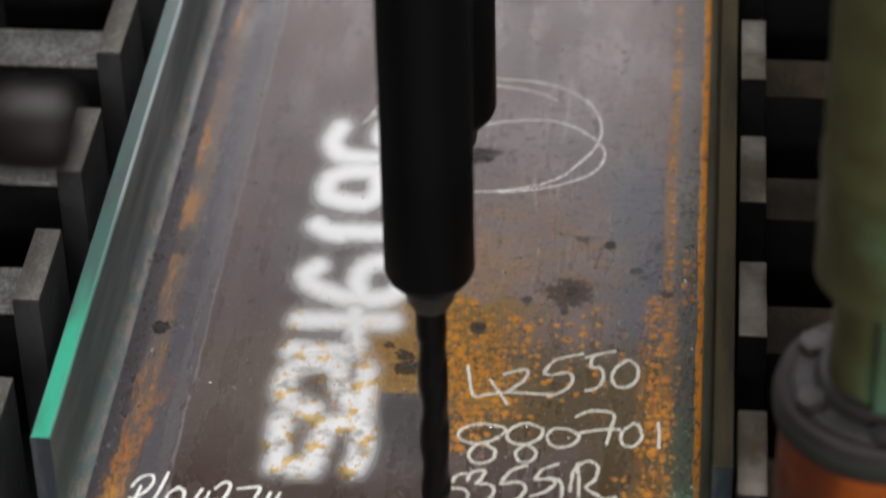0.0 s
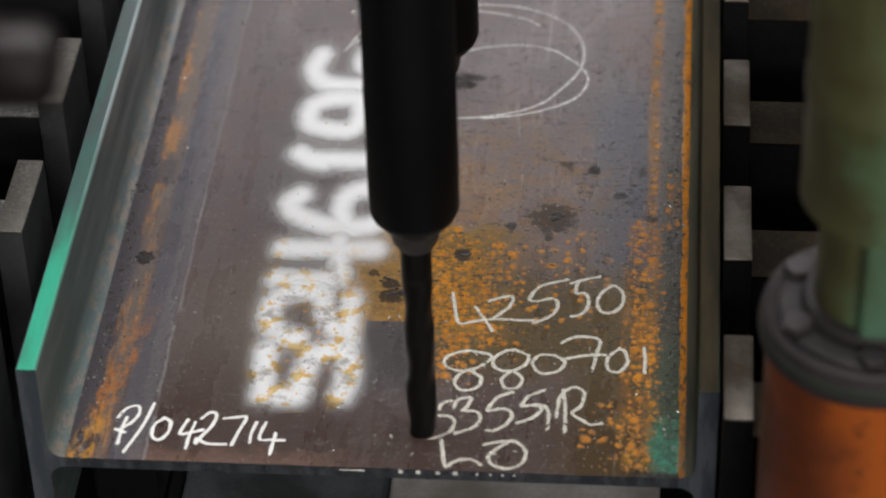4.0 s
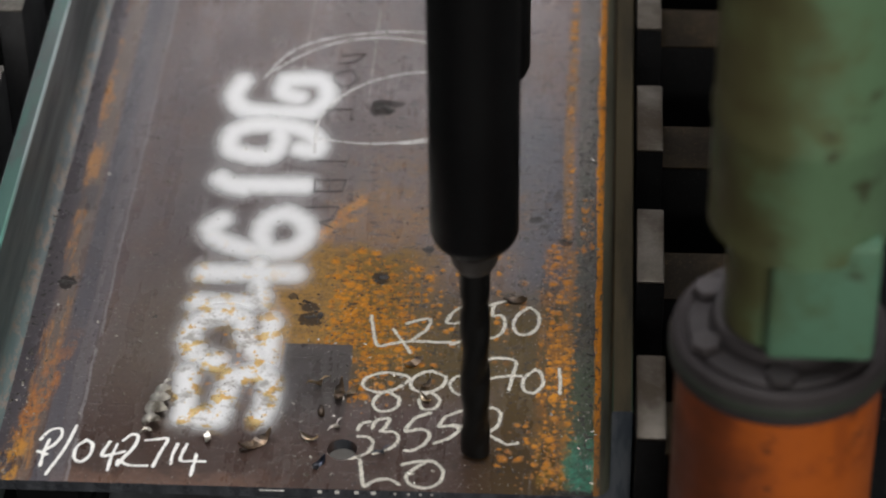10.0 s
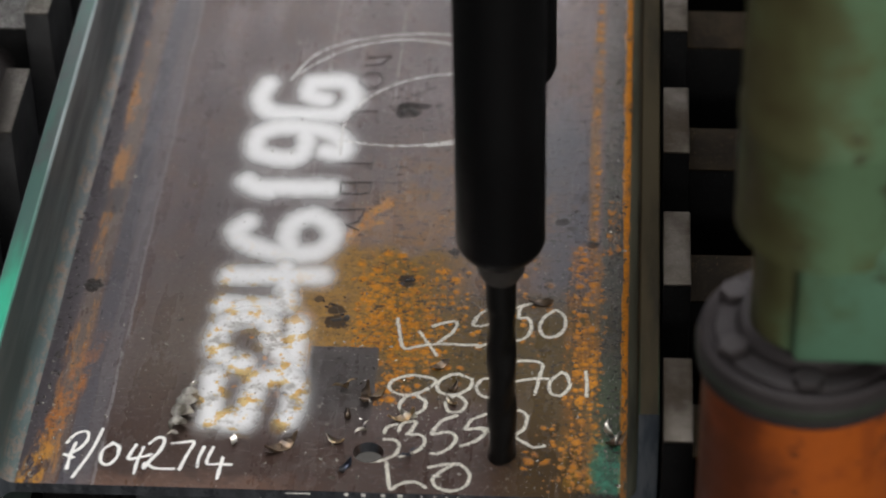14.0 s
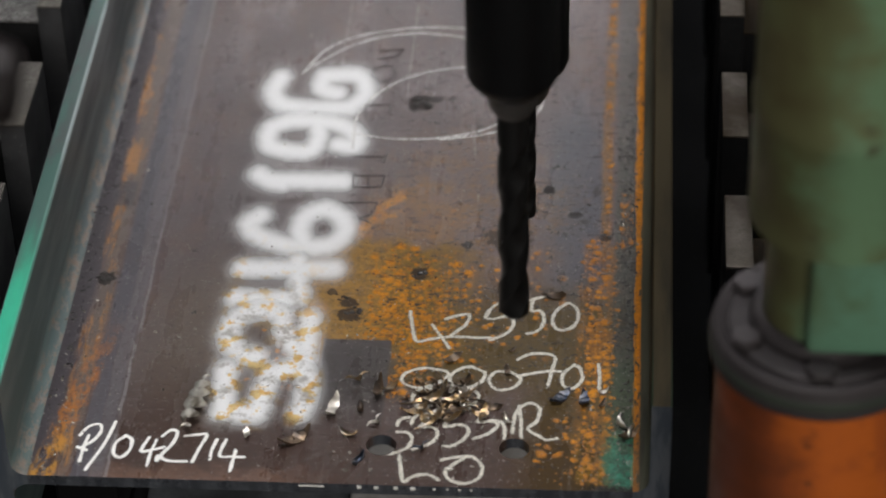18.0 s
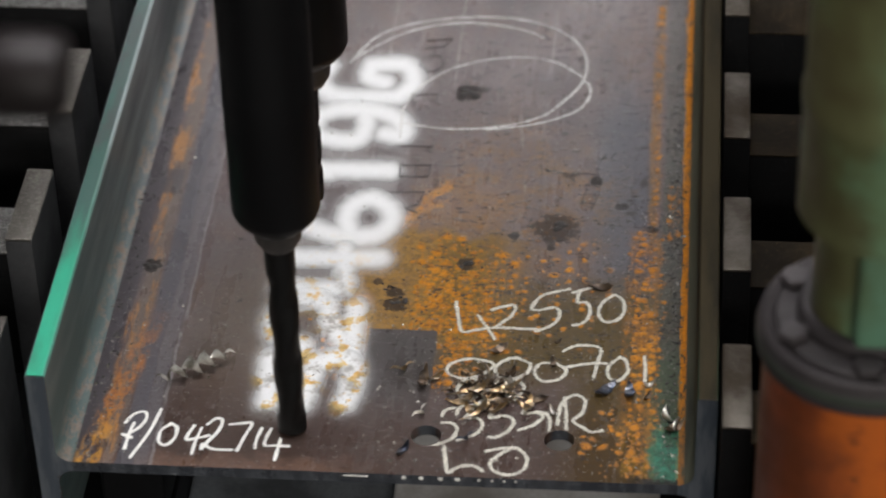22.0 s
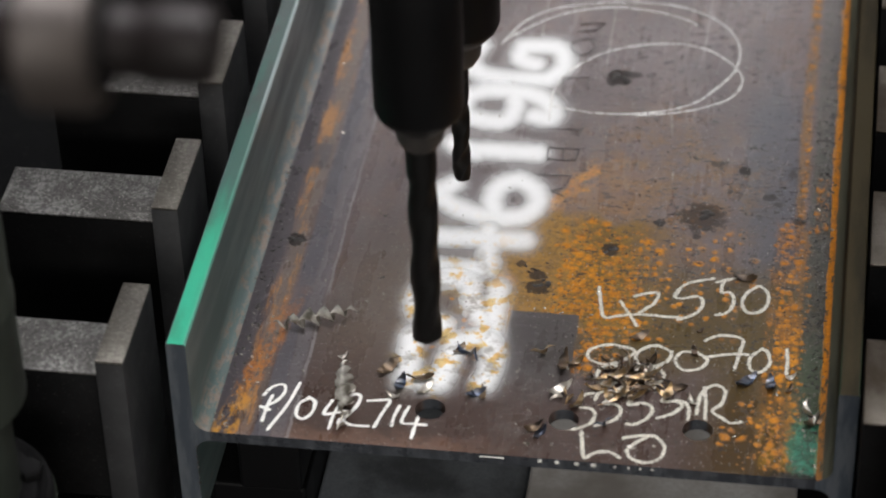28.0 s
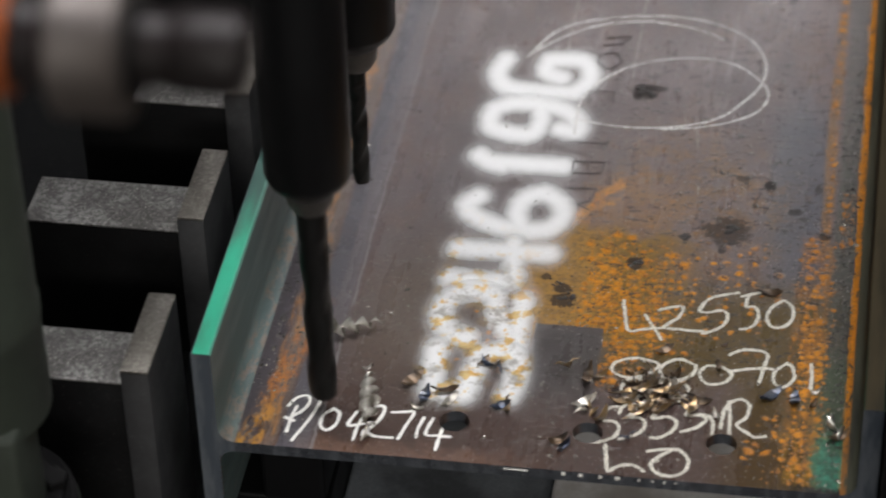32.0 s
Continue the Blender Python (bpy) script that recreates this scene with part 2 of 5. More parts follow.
    band(-0.25, 0.007, (0.17, 0.125, 0.095), 0.85, 0.35, 0.55)
    grit = k.noise(260, 4, 0.7, (1, 0.5, 1), (1, 5, 0))
    band(-0.25, 0.006, (0.33, 0.15, 0.04), 0.6, 0.49, 0.6, None, k.noise(80, 5, 0.75, (1, 0.12, 1), (4, 0, 0)))
    band(-0.25, 0.007, (0.34, 0.3, 0.27), 0.7, 0.58, 0.66, None, grit)
    band(-0.218, 0.011, (0.36, 0.165, 0.045), 0.85, 0.5, 0.6, None, k.noise(50, 5, 0.72, (1, 0.14, 1), (2, 3, 0)))
    lane_x = plus(plus(x, y, -0.16), ragged, 0.008)
    front = times(within(lane_x, -0.2455, -0.24, -0.2275, -0.2215), k.ramp(yr, 0.22, 0.12), k.ramp(k.noise(110, 5, 0.72, (1, 0.45, 1), (6, 1, 0)), 0.42, 0.58))
    c = k.mix(times(front, 0.85), c, k.mix(k.ramp(plus(y, ragged, 0.03), 0.09, 0.03), (0.36, 0.13, 0.025), (0.52, 0.25, 0.035)))
    c = k.mix(times(within(x, -0.23, -0.227, -0.212, -0.208), within(y, 0.365, 0.37, 0.402, 0.407), 0.8), c, (0.05, 0.046, 0.052))
    c = k.mix(times(within(x, -0.226, -0.222, -0.216, -0.212), within(yr, 0.4, 0.42, 0.45, 0.47), 0.7), c, (0.36, 0.17, 0.05))

    # rust: a smooth ochre bloom, then round orange blisters that thin out to the right
    top_edge = k.ramp(plus(yr, k.f("ABSOLUTE", x), 0.12), 0.338, 0.316)
    bloom = times(within(xr, -0.052, -0.034, 0.055, 0.125), top_edge, k.ramp(yr, 0.15, 0.185), k.f("SUBTRACT", 1.0, edge))
    spur_d = plus(k.f("ABSOLUTE", k.f("SUBTRACT", plus(x, ragged, 0.05), times(k.f("SUBTRACT", y, 0.338), 0.46))), k.f("SUBTRACT", med, 0.5), 0.03)
    spur = times(k.ramp(spur_d, 0.011, 0.003), within(yr, 0.322, 0.338, 0.385, 0.402))
    halo = times(k.ramp(plus(k.spot(0.045, 0.36, 0.075, 0.075), ragged), 0.1, 0.7), 0.3)
    ochre = k.mix(k.ramp(plus(med, cloud, 0.5), 0.6, 0.95), (0.32, 0.175, 0.043), (0.22, 0.13, 0.04))
    ochre = k.mix(k.ramp(xr, 0.012, 0.045), ochre, k.mix(k.ramp(med, 0.35, 0.65), (0.235, 0.135, 0.028), (0.145, 0.088, 0.025)))
    c = k.mix(halo, c, (0.25, 0.13, 0.045))
    c = k.mix(times(bloom, k.ramp(k.noise(150, 5, 0.7, (1, 1, 1), (2, 8, 0)), 0.3, 0.55, 0.72, 0.97)), c, ochre)
    c = k.mix(times(spur, k.ramp(k.noise(120, 4, 0.7, (1, 1, 1), (1, 1, 0)), 0.38, 0.55, 0.35, 0.95)), c, k.mix(k.ramp(med, 0.4, 0.6), (0.4, 0.19, 0.035), (0.45, 0.17, 0.02)))

    warp = k.node("ShaderNodeVectorMath", k.p, None, operation="ADD")
    wob = k.node("ShaderNodeTexNoise")
    k.put(wob.inputs["Vector"], k.p)
    wob.inputs["Scale"].default_value, wob.inputs["Detail"].default_value = 150, 3
    off = k.node("ShaderNodeVectorMath", wob.outputs["Color"], (0.0045, 0.0045, 0.0), operation="MULTIPLY")
    k.put(warp.inputs[1], off.outputs[0])
    heart = times(within(xr, 0.002, 0.022, 0.045, 0.135), within(yr, 0.115, 0.2, 0.27, 0.335))
    heart = k.f("MAXIMUM", heart, times(within(x, 0.032, 0.036, 0.05, 0.085), within(yr, 0.1, 0.135, 0.2, 0.25), 0.8))
    right = times(within(xr, 0.186, 0.203, 0.219, 0.226), k.ramp(yr, 0.345, 0.32))
    right = k.f("MAXIMUM", right, times(within(plus(x, ragged, 0.006), 0.206, 0.21, 0.215, 0.219), k.ramp(yr, 0.75, 0.45, 0.35, 0.75)))
    right = k.f("MAXIMUM", right, times(within(plus(x, ragged, 0.005), 0.223, 0.226, 0.234, 0.237), within(yr, 0.3, 0.33, 0.39, 0.405)))
    field = k.f("MAXIMUM", times(heart, 0.88), times(right, 0.52))
    field = k.f("MAXIMUM", field, times(k.spot(0.195, 0.05, 0.05, 0.07), 0.36))
    field = k.f("MAXIMUM", field, times(k.spot(-0.05, 0.17, 0.05, 0.1), 0.3))
    field = k.f("MAXIMUM", field, times(k.spot(0.13, 0.25, 0.1, 0.14), 0.16))
    field = k.f("SUBTRACT", field, times(edge, 2.0))

    def blisters(scale, size, add):
        v = k.node("ShaderNodeTexVoronoi", feature="SMOOTH_F1", voronoi_dimensions="2D")
        k.put(v.inputs["Vector"], warp.outputs[0])
        v.inputs["Scale"].default_value, v.inputs["Smoothness"].default_value = scale, 0.3
        pick = k.node("ShaderNodeSeparateColor", v.outputs["Color"])
        on = k.ramp(plus(field, plus(add, ragged, 0.5)), k.f("SUBTRACT", pick.outputs[0], 0.05), k.f("ADD", pick.outputs[0], 0.05))
        r = times(k.f("ADD", 0.5, times(pick.outputs[1], 0.6)), size)
        return times(on, k.ramp(field, 0.03, 0.12), k.ramp(v.outputs["Distance"], r, times(r, 0.2)))
    rust = k.f("MAXIMUM", blisters(84, 0.6, 0.0), k.f("MAXIMUM", times(blisters(140, 0.64, 0.02), 0.95), times(blisters(250, 0.6, -0.12), 0.6)))
    smear = times(right, k.ramp(k.noise(75, 4, 0.7, (1, 0.3, 1)), 0.42, 0.58, 0.0, 0.6))
    c = k.mix(smear, c, k.mix(k.ramp(y, 0.12, 0.05), (0.32, 0.13, 0.018), (0.3, 0.165, 0.022)))
    glow = k.mix(k.ramp(plus(fine, k.f("SUBTRACT", cloud, 0.5), 1.2), 0.3, 0.7), (0.42, 0.155, 0.013), (0.6, 0.24, 0.02))
    c = k.mix(times(rust, 0.95), c, glow)
    c = k.mix(times(edge, 0.9), c, k.mix(k.ramp(plus(cloud, fine, 0.3), 0.45, 0.8), (0.064, 0.057, 0.058), (0.042, 0.037, 0.036)))
    # dark greenish strip, the orange line and green paint at the right root
    strip = times(k.ramp(plus(x, ragged, 0.004), 0.217, 0.223), k.ramp(x, 0.244, 0.238), k.f("SUBTRACT", 1.0, times(rust, 0.8)), k.ramp(med, 0.3, 0.6, 0.6, 0.95))
    c = k.mix(times(strip, k.ramp(y, 0.8, 0.4, 0.45, 1.0)), c, k.mix(k.ramp(grit, 0.4, 0.6), (0.042, 0.046, 0.038), (0.075, 0.073, 0.06)))
    thin = k.noise(60, 5, 0.75, (1, 0.12, 1), (2, 0, 0))
    band(0.2125, 0.007, (0.16, 0.085, 0.024), 0.7, 0.42, 0.58, None, k.noise(50, 5, 0.75, (1, 0.1, 1), (8, 4, 0)))
    band(0.2395, 0.0024, (0.48, 0.18, 0.014), 0.95, 0.37, 0.5, None, plus(thin, k.ramp(y, 0.45, 0.3, 0.0, 0.1)), 0.75)
    green = times(k.ramp(plus(k.spot(0.238, 0.05, 0.03, 0.055), k.f("SUBTRACT", med, 0.5), 1.2), 0.1, 0.4), k.ramp(x, 0.206, 0.216))
    c = k.mix(times(green, k.ramp(thin, 0.35, 0.55, 0.55, 0.95)), c, k.mix(k.ramp(med, 0.35, 0.6), (0.04, 0.22, 0.15), (0.03, 0.11, 0.07)))
    moss = times(k.ramp(plus(k.spot(0.235, 0.12, 0.03, 0.09), ragged), 0.1, 0.6), 0.6)
    c = k.mix(times(moss, k.f("SUBTRACT", 1.0, rust)), c, (0.045, 0.075, 0.04))
    c = k.mix(times(k.ramp(yr, 0.022, 0.014), k.ramp(x, 0.19, 0.215)), c, (0.016, 0.016, 0.014))

    # pits, pale rubs and short dark dashes across the rolling direction
    pits, rubs = k.noise(300, 4, 0.72, (0.8, 0.8, 1), (2, 2, 0)), k.noise(64, 5, 0.7, (1, 0.5, 1), (8, 3, 0))
    c = k.mix(k.ramp(pits, 0.53, 0.64, 0.0, 0.55), c, (0.045, 0.035, 0.032))
    c = k.mix(times(k.ramp(rubs, 0.57, 0.72, 0.0, 0.28), k.ramp(y, 0.05, 0.2)), c, (0.2, 0.17, 0.16))
    right_half = k.ramp(xr, -0.03, 0.05, 0.25, 1.0)
    dash = k.ramp(k.noise(150, 3, 0.6, (0.55, 1.1, 1), (4, 4, 0)), 0.59, 0.64, 0.0, 0.9)
    c = k.mix(times(dash, right_half, k.ramp(y, 0.1, 0.25)), c, (0.036, 0.031, 0.03))
    fleck = k.ramp(k.noise(240, 2, 0.55, (0.7, 0.9, 1), (9, 1, 0)), 0.605, 0.655, 0.0, 0.85)
    c = k.mix(times(fleck, k.ramp(xr, -0.06, 0.06, 0.2, 1.0), k.ramp(k.noise(14, 3, 0.6, (1, 1, 1), (2, 6, 0)), 0.4, 0.6, 0.35, 1.0)), c, (0.034, 0.029, 0.028))
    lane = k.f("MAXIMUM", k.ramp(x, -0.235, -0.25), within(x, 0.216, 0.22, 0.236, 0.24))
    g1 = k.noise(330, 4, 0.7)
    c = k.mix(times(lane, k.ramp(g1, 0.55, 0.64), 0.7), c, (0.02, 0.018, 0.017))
    c = k.mix(times(lane, k.ramp(g1, 0.38, 0.31), 0.45), c, (0.32, 0.29, 0.26))
    # thin pale roll lines
    for lx, y0, y1, slope in ((0.0222, 0.535, 0.72, 0.0), (0.09, 0.44, 0.5, -0.1), (0.097, 0.37, 0.42, -0.05), (-0.043, 0.56, 0.78, 0.0), (0.112, 0.56, 0.7, 0.02)):
        d = k.f("ABSOLUTE", k.f("SUBTRACT", plus(x, y, -slope), lx - slope * (y0 + y1) / 2))
        c = k.mix(times(k.ramp(d, 0.0014, 0.0004), within(y, y0, y0 + 0.03, y1 - 0.03, y1), k.ramp(med, 0.38, 0.6, 0.15, 0.6)), c, (0.3, 0.28, 0.27))
    # oil spots and dark grains
    oily = 0.0
    for cx, cy, rx, ry, dark in ((0.0355, 0.535, 0.0125, 0.0155, 0.85), (0.047, 0.541, 0.009, 0.006, 0.75), (0.128, 0.334, 0.0225, 0.023, 0.7), (-0.217, 0.263, 0.008, 0.0085, 0.97), (0.0525, 0.2805, 0.0085, 0.0095, 0.85), (-0.002, 0.2225, 0.0105, 0.011, 0.85), (-0.005, 0.239, 0.009, 0.007, 0.85), (-0.021, 0.253, 0.0045, 0.0045, 0.8), (0.0915, 0.3227, 0.0052, 0.007, 0.97), (0.212, 0.337, 0.006, 0.007, 0.85), (0.16, 0.405, 0.0055, 0.008, 0.95), (0.203, 0.404, 0.005, 0.006, 0.85), (0.184, 0.3685, 0.0065, 0.0065, 0.75), (0.194, 0.359, 0.005, 0.005, 0.75), (0.1245, 0.3055, 0.004, 0.005, 0.85), (0.137, 0.4125, 0.007, 0.006, 0.65)):
        spot_n = k.f("MULTIPLY", k.f("SUBTRACT", k.noise(120, 4, 0.7), 0.5), 2.4)
        s = k.ramp(k.f("ADD", k.spot(cx, cy, rx, ry), spot_n), 0.02, 0.16)
        c = k.mix(times(s, dark), c, (0.026, 0.022, 0.021))
        oily = k.f("MAXIMUM", times(s, dark), oily)
    grains = times(k.ramp(k.noise(230, 3, 0.55), 0.66, 0.7), k.ramp(cloud, 0.4, 0.58))
    c = k.mix(times(grains, 0.8), c, (0.03, 0.026, 0.026))
    bright = k.ramp(k.noise(480, 1, 0.5, (1, 1, 1), (3, 1, 0)), 0.715, 0.74)
    c = k.mix(times(bright, 0.75), c, (0.45, 0.43, 0.41))
    # sawn end face: bluish steel, kept dark in colour because it stands unlit
    cut = k.ramp(k.node("ShaderNodeSeparateXYZ", k.t.nodes["Geometry"].outputs["True Normal"]).outputs[1], -0.7, -0.9)
    c = k.mix(cut, c, k.mix(k.ramp(k.noise(90, 4, 0.6, (1, 1, 0.3)), 0.4, 0.65), (0.03, 0.033, 0.04), (0.06, 0.065, 0.075)))
    h = plus(plus(times(fine, 0.35), rust, 1.1), k.f("MAXIMUM", grains, dash), 1.0)
    k.bump(h, 0.5, 0.0008)
    r = plus(plus(k.ramp(streak, 0.3, 0.7, -0.04, 0.05), k.ramp(k.noise(16, 5, 0.65, (1, 0.6, 1), (1, 7, 0)), 0.32, 0.68, 0.24, 0.33), 1.0), plus(plus(times(rust, 0.25), bloom, 0.14), oily, 0.3))
    matt = k.f("MAXIMUM", k.f("MAXIMUM", rust, bloom), k.f("MAXIMUM", oily, k.f("MAXIMUM", times(olive, 0.8), k.ramp(x, 0.15, 0.21, 0.0, 0.75))))
    return k.end(c, r, 0.0, times(k.f("SUBTRACT", 1.0, times(matt, 0.7)), 0.4))


def flange_material():
    k = Mat("flange_scale")
    x, y, z = k.xyz()
    n = k.noise(30, 5, 0.6, (1, 0.15, 1))
    fine = k.noise(300, 3, 0.6)
    c = k.mix(k.ramp(n, 0.35, 0.65), (0.165, 0.188, 0.196), (0.095, 0.11, 0.118))
    tone = k.f("ADD", y, k.f("MULTIPLY", k.f("SUBTRACT", n, 0.5), 0.25))
    left = k.ramp(x, 0.0, -0.05)
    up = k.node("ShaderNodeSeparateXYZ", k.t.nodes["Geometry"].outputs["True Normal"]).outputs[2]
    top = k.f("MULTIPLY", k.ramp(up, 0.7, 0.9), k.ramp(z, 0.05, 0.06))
    patch = k.noise(26, 4, 0.65, (1, 0.4, 1), (3, 5, 0))
    teal = k.mix(k.ramp(patch, 0.4, 0.62), (0.05, 0.125, 0.105), (0.065, 0.088, 0.084))
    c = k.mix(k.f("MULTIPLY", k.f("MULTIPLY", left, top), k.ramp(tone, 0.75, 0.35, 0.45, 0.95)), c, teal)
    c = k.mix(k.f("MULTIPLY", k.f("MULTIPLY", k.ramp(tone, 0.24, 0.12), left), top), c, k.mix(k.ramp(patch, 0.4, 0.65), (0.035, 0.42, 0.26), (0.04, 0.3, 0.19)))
    # bevel highlight painted as a pale line, turning paint-green near the front
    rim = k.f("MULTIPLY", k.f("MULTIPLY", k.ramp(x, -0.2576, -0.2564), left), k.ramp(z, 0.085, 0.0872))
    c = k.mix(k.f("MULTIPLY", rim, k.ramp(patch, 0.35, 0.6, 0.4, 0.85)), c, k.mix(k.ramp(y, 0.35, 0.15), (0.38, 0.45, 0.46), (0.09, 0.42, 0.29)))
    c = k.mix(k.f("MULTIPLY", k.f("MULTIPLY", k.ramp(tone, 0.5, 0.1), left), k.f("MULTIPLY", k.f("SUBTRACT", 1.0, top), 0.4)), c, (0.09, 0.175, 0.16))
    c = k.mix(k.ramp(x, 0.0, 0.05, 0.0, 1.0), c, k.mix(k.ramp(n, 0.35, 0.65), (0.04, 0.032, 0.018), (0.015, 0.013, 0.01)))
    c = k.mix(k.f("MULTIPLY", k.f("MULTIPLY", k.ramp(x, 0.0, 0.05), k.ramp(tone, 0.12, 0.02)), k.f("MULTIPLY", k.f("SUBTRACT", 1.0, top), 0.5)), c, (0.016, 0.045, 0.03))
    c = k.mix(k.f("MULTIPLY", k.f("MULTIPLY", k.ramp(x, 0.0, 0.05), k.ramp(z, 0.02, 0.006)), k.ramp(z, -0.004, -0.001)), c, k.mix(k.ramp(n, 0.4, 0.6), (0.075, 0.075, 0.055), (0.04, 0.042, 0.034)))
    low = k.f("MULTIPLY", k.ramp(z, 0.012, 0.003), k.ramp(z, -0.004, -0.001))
    grit = k.noise(150, 5, 0.75, (1, 0.3, 1))
    line = k.ramp(k.f("ABSOLUTE", k.f("SUBTRACT", k.f("ADD", x, k.f("MULTIPLY", k.f("SUBTRACT", grit, 0.5), 0.004)), 0.2412)), 0.0034, 0.0016)
    c = k.mix(k.f("MULTIPLY", k.f("MULTIPLY", low, line), k.f("MULTIPLY", k.ramp(grit, 0.37, 0.49), k.ramp(y, 0.05, 0.14, 0.4, 1.0))), c, k.mix(k.ramp(fine, 0.35, 0.65), (0.56, 0.2, 0.015), (0.36, 0.14, 0.02)))
    c = k.mix(k.f("MULTIPLY", k.f("MULTIPLY", low, left), k.ramp(grit, 0.46, 0.6)), c, k.mix(k.ramp(fine, 0.35, 0.65), (0.24, 0.17, 0.115), (0.24, 0.22, 0.21)))
    high = k.f("MULTIPLY", k.f("MULTIPLY", k.ramp(z, 0.03, 0.014), k.ramp(grit, 0.52, 0.64)), left)
    c = k.mix(k.f("MULTIPLY", high, 0.6), c, (0.2, 0.17, 0.15))
    cut = k.ramp(k.node("ShaderNodeSeparateXYZ", k.t.nodes["Geometry"].outputs["True Normal"]).outputs[1], -0.7, -0.9)
    c = k.mix(cut, c, k.mix(k.ramp(k.noise(120, 3, 0.6, (1, 1, 0.2)), 0.4, 0.65), (0.05, 0.06, 0.075), (0.09, 0.1, 0.115)))
    k.bump(k.f("ADD", fine, k.f("MULTIPLY", n, 2.0)), 0.2, 0.0006)
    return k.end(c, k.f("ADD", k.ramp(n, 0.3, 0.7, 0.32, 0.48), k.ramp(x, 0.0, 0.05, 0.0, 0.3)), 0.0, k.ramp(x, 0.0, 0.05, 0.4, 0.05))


WEB = web_material()
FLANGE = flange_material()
# left jaw sides: the light they catch is put into this tone
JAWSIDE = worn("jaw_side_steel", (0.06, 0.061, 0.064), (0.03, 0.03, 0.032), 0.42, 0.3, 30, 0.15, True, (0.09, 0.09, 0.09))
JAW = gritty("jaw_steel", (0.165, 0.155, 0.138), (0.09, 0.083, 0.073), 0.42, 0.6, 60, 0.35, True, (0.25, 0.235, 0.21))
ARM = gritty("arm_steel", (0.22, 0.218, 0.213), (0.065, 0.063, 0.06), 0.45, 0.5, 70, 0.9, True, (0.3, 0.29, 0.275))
# right clamp: oily brown steel, with that side's shade in the darker tones
DIMJAW = worn("dim_oily_jaw_steel", (0.105, 0.094, 0.08), (0.03, 0.022, 0.014), 0.42, 0.6, 70, 0.5, True, (0.2, 0.18, 0.15), spec=0.2)
DIMARM = worn("dim_oily_arm_steel", (0.02, 0.013, 0.005), (0.008, 0.006, 0.004), 0.65, 0.1, 50, 0.8, True, (0.11, 0.075, 0.04), spec=0.08)
BLACKED = worn("blacked_steel", (0.005, 0.005, 0.0055), (0.003, 0.003, 0.0035), 0.42, 0.0, 30, 0.1, spec=0.14)
TOOL = worn("dark_tool_steel", (0.009, 0.0085, 0.0085), (0.005, 0.005, 0.005), 0.4, 0.2, 60, 0.15, spec=0.22)
COLLAR = worn("collar_steel", (0.1, 0.092, 0.085), (0.05, 0.046, 0.044), 0.45, 0.6, 60, 0.2)
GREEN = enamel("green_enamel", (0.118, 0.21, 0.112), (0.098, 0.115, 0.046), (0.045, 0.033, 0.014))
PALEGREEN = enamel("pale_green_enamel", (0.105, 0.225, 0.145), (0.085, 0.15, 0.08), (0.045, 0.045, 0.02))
# green with the left cylinder's shade mixed in; the paint bands share it
SHADEGREEN = worn("shaded_green_paint", (0.035, 0.045, 0.033), (0.02, 0.024, 0.019), 0.6, 0.0, 14, 0.2)
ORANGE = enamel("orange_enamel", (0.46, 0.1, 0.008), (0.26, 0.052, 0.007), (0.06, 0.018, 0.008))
GREYRING = worn("grey_cast_iron", (0.055, 0.048, 0.05), (0.027, 0.023, 0.024), 0.5, 0.2, 30, 0.3)
TRAY = worn("tray_steel", (0.7, 0.7, 0.71), (0.36, 0.34, 0.32), 0.45, 0.1, 36, 0.2)
DUSTY = worn("dusty_blue_grey_steel", (0.15, 0.165, 0.185), (0.055, 0.06, 0.067), 0.7, 0.0, 60, 0.3, True, (0.16, 0.165, 0.17))
# near-black steel that carries the shade of arm and jaw sides
SHADESTEEL = worn("shade_black_steel", (0.01, 0.01, 0.0105), (0.005, 0.005, 0.0053), 0.55, 0.1, 40, 0.3, True, (0.03, 0.029, 0.028), 0.1, spec=0.07)
DARK = worn("machine_paint", (0.0055, 0.0057, 0.006), (0.0035, 0.0037, 0.004), 0.7, 0.0, 14, 0.3, True, (0.02, 0.019, 0.018), spec=0.03)
CHROME = worn("polished_steel", (0.16, 0.143, 0.138), (0.085, 0.072, 0.066), 0.55, 0.9, 30, 0.05)
BROWN = worn("oily_dim_steel", (0.016, 0.012, 0.0125), (0.008, 0.006, 0.006), 0.4, 0.1, 30, 0.2, spec=0.2)
CONCRETE = worn("shop_floor_concrete", (0.16, 0.155, 0.15), (0.1, 0.098, 0.095), 0.75, 0.0, 3, 0.3)
WALLPAINT = worn("shop_wall_paint", (0.2, 0.21, 0.21), (0.13, 0.135, 0.135), 0.8, 0.0, 1.5, 0.2)


# ---- mesh helpers ----
def part(name, bm, material, parent=None, label="", smooth=False, at=None):
    me = bpy.data.meshes.new(name)
    bm.normal_update()
    if smooth:
        for e in bm.edges:
            e.smooth = len(e.link_faces) == 2 and e.calc_face_angle(0) < 0.6
        for fc in bm.faces:
            fc.smooth = True
    bm.to_mesh(me)
    bm.free()
    me.materials.append(material)
    ob = new(name, me)
    if parent is not None:
        ob.parent = parent
    if at is not None:
        ob.matrix_basis = at
    return tagged(ob, label=label) if label else ob


def thing(name, label, category, at=None, group="", kind=""):
    ob = new(name)
    ob.empty_display_size = 0.05
    if at is not None:
        ob.matrix_basis = at
    return tagged(ob, label, category, group, kind)


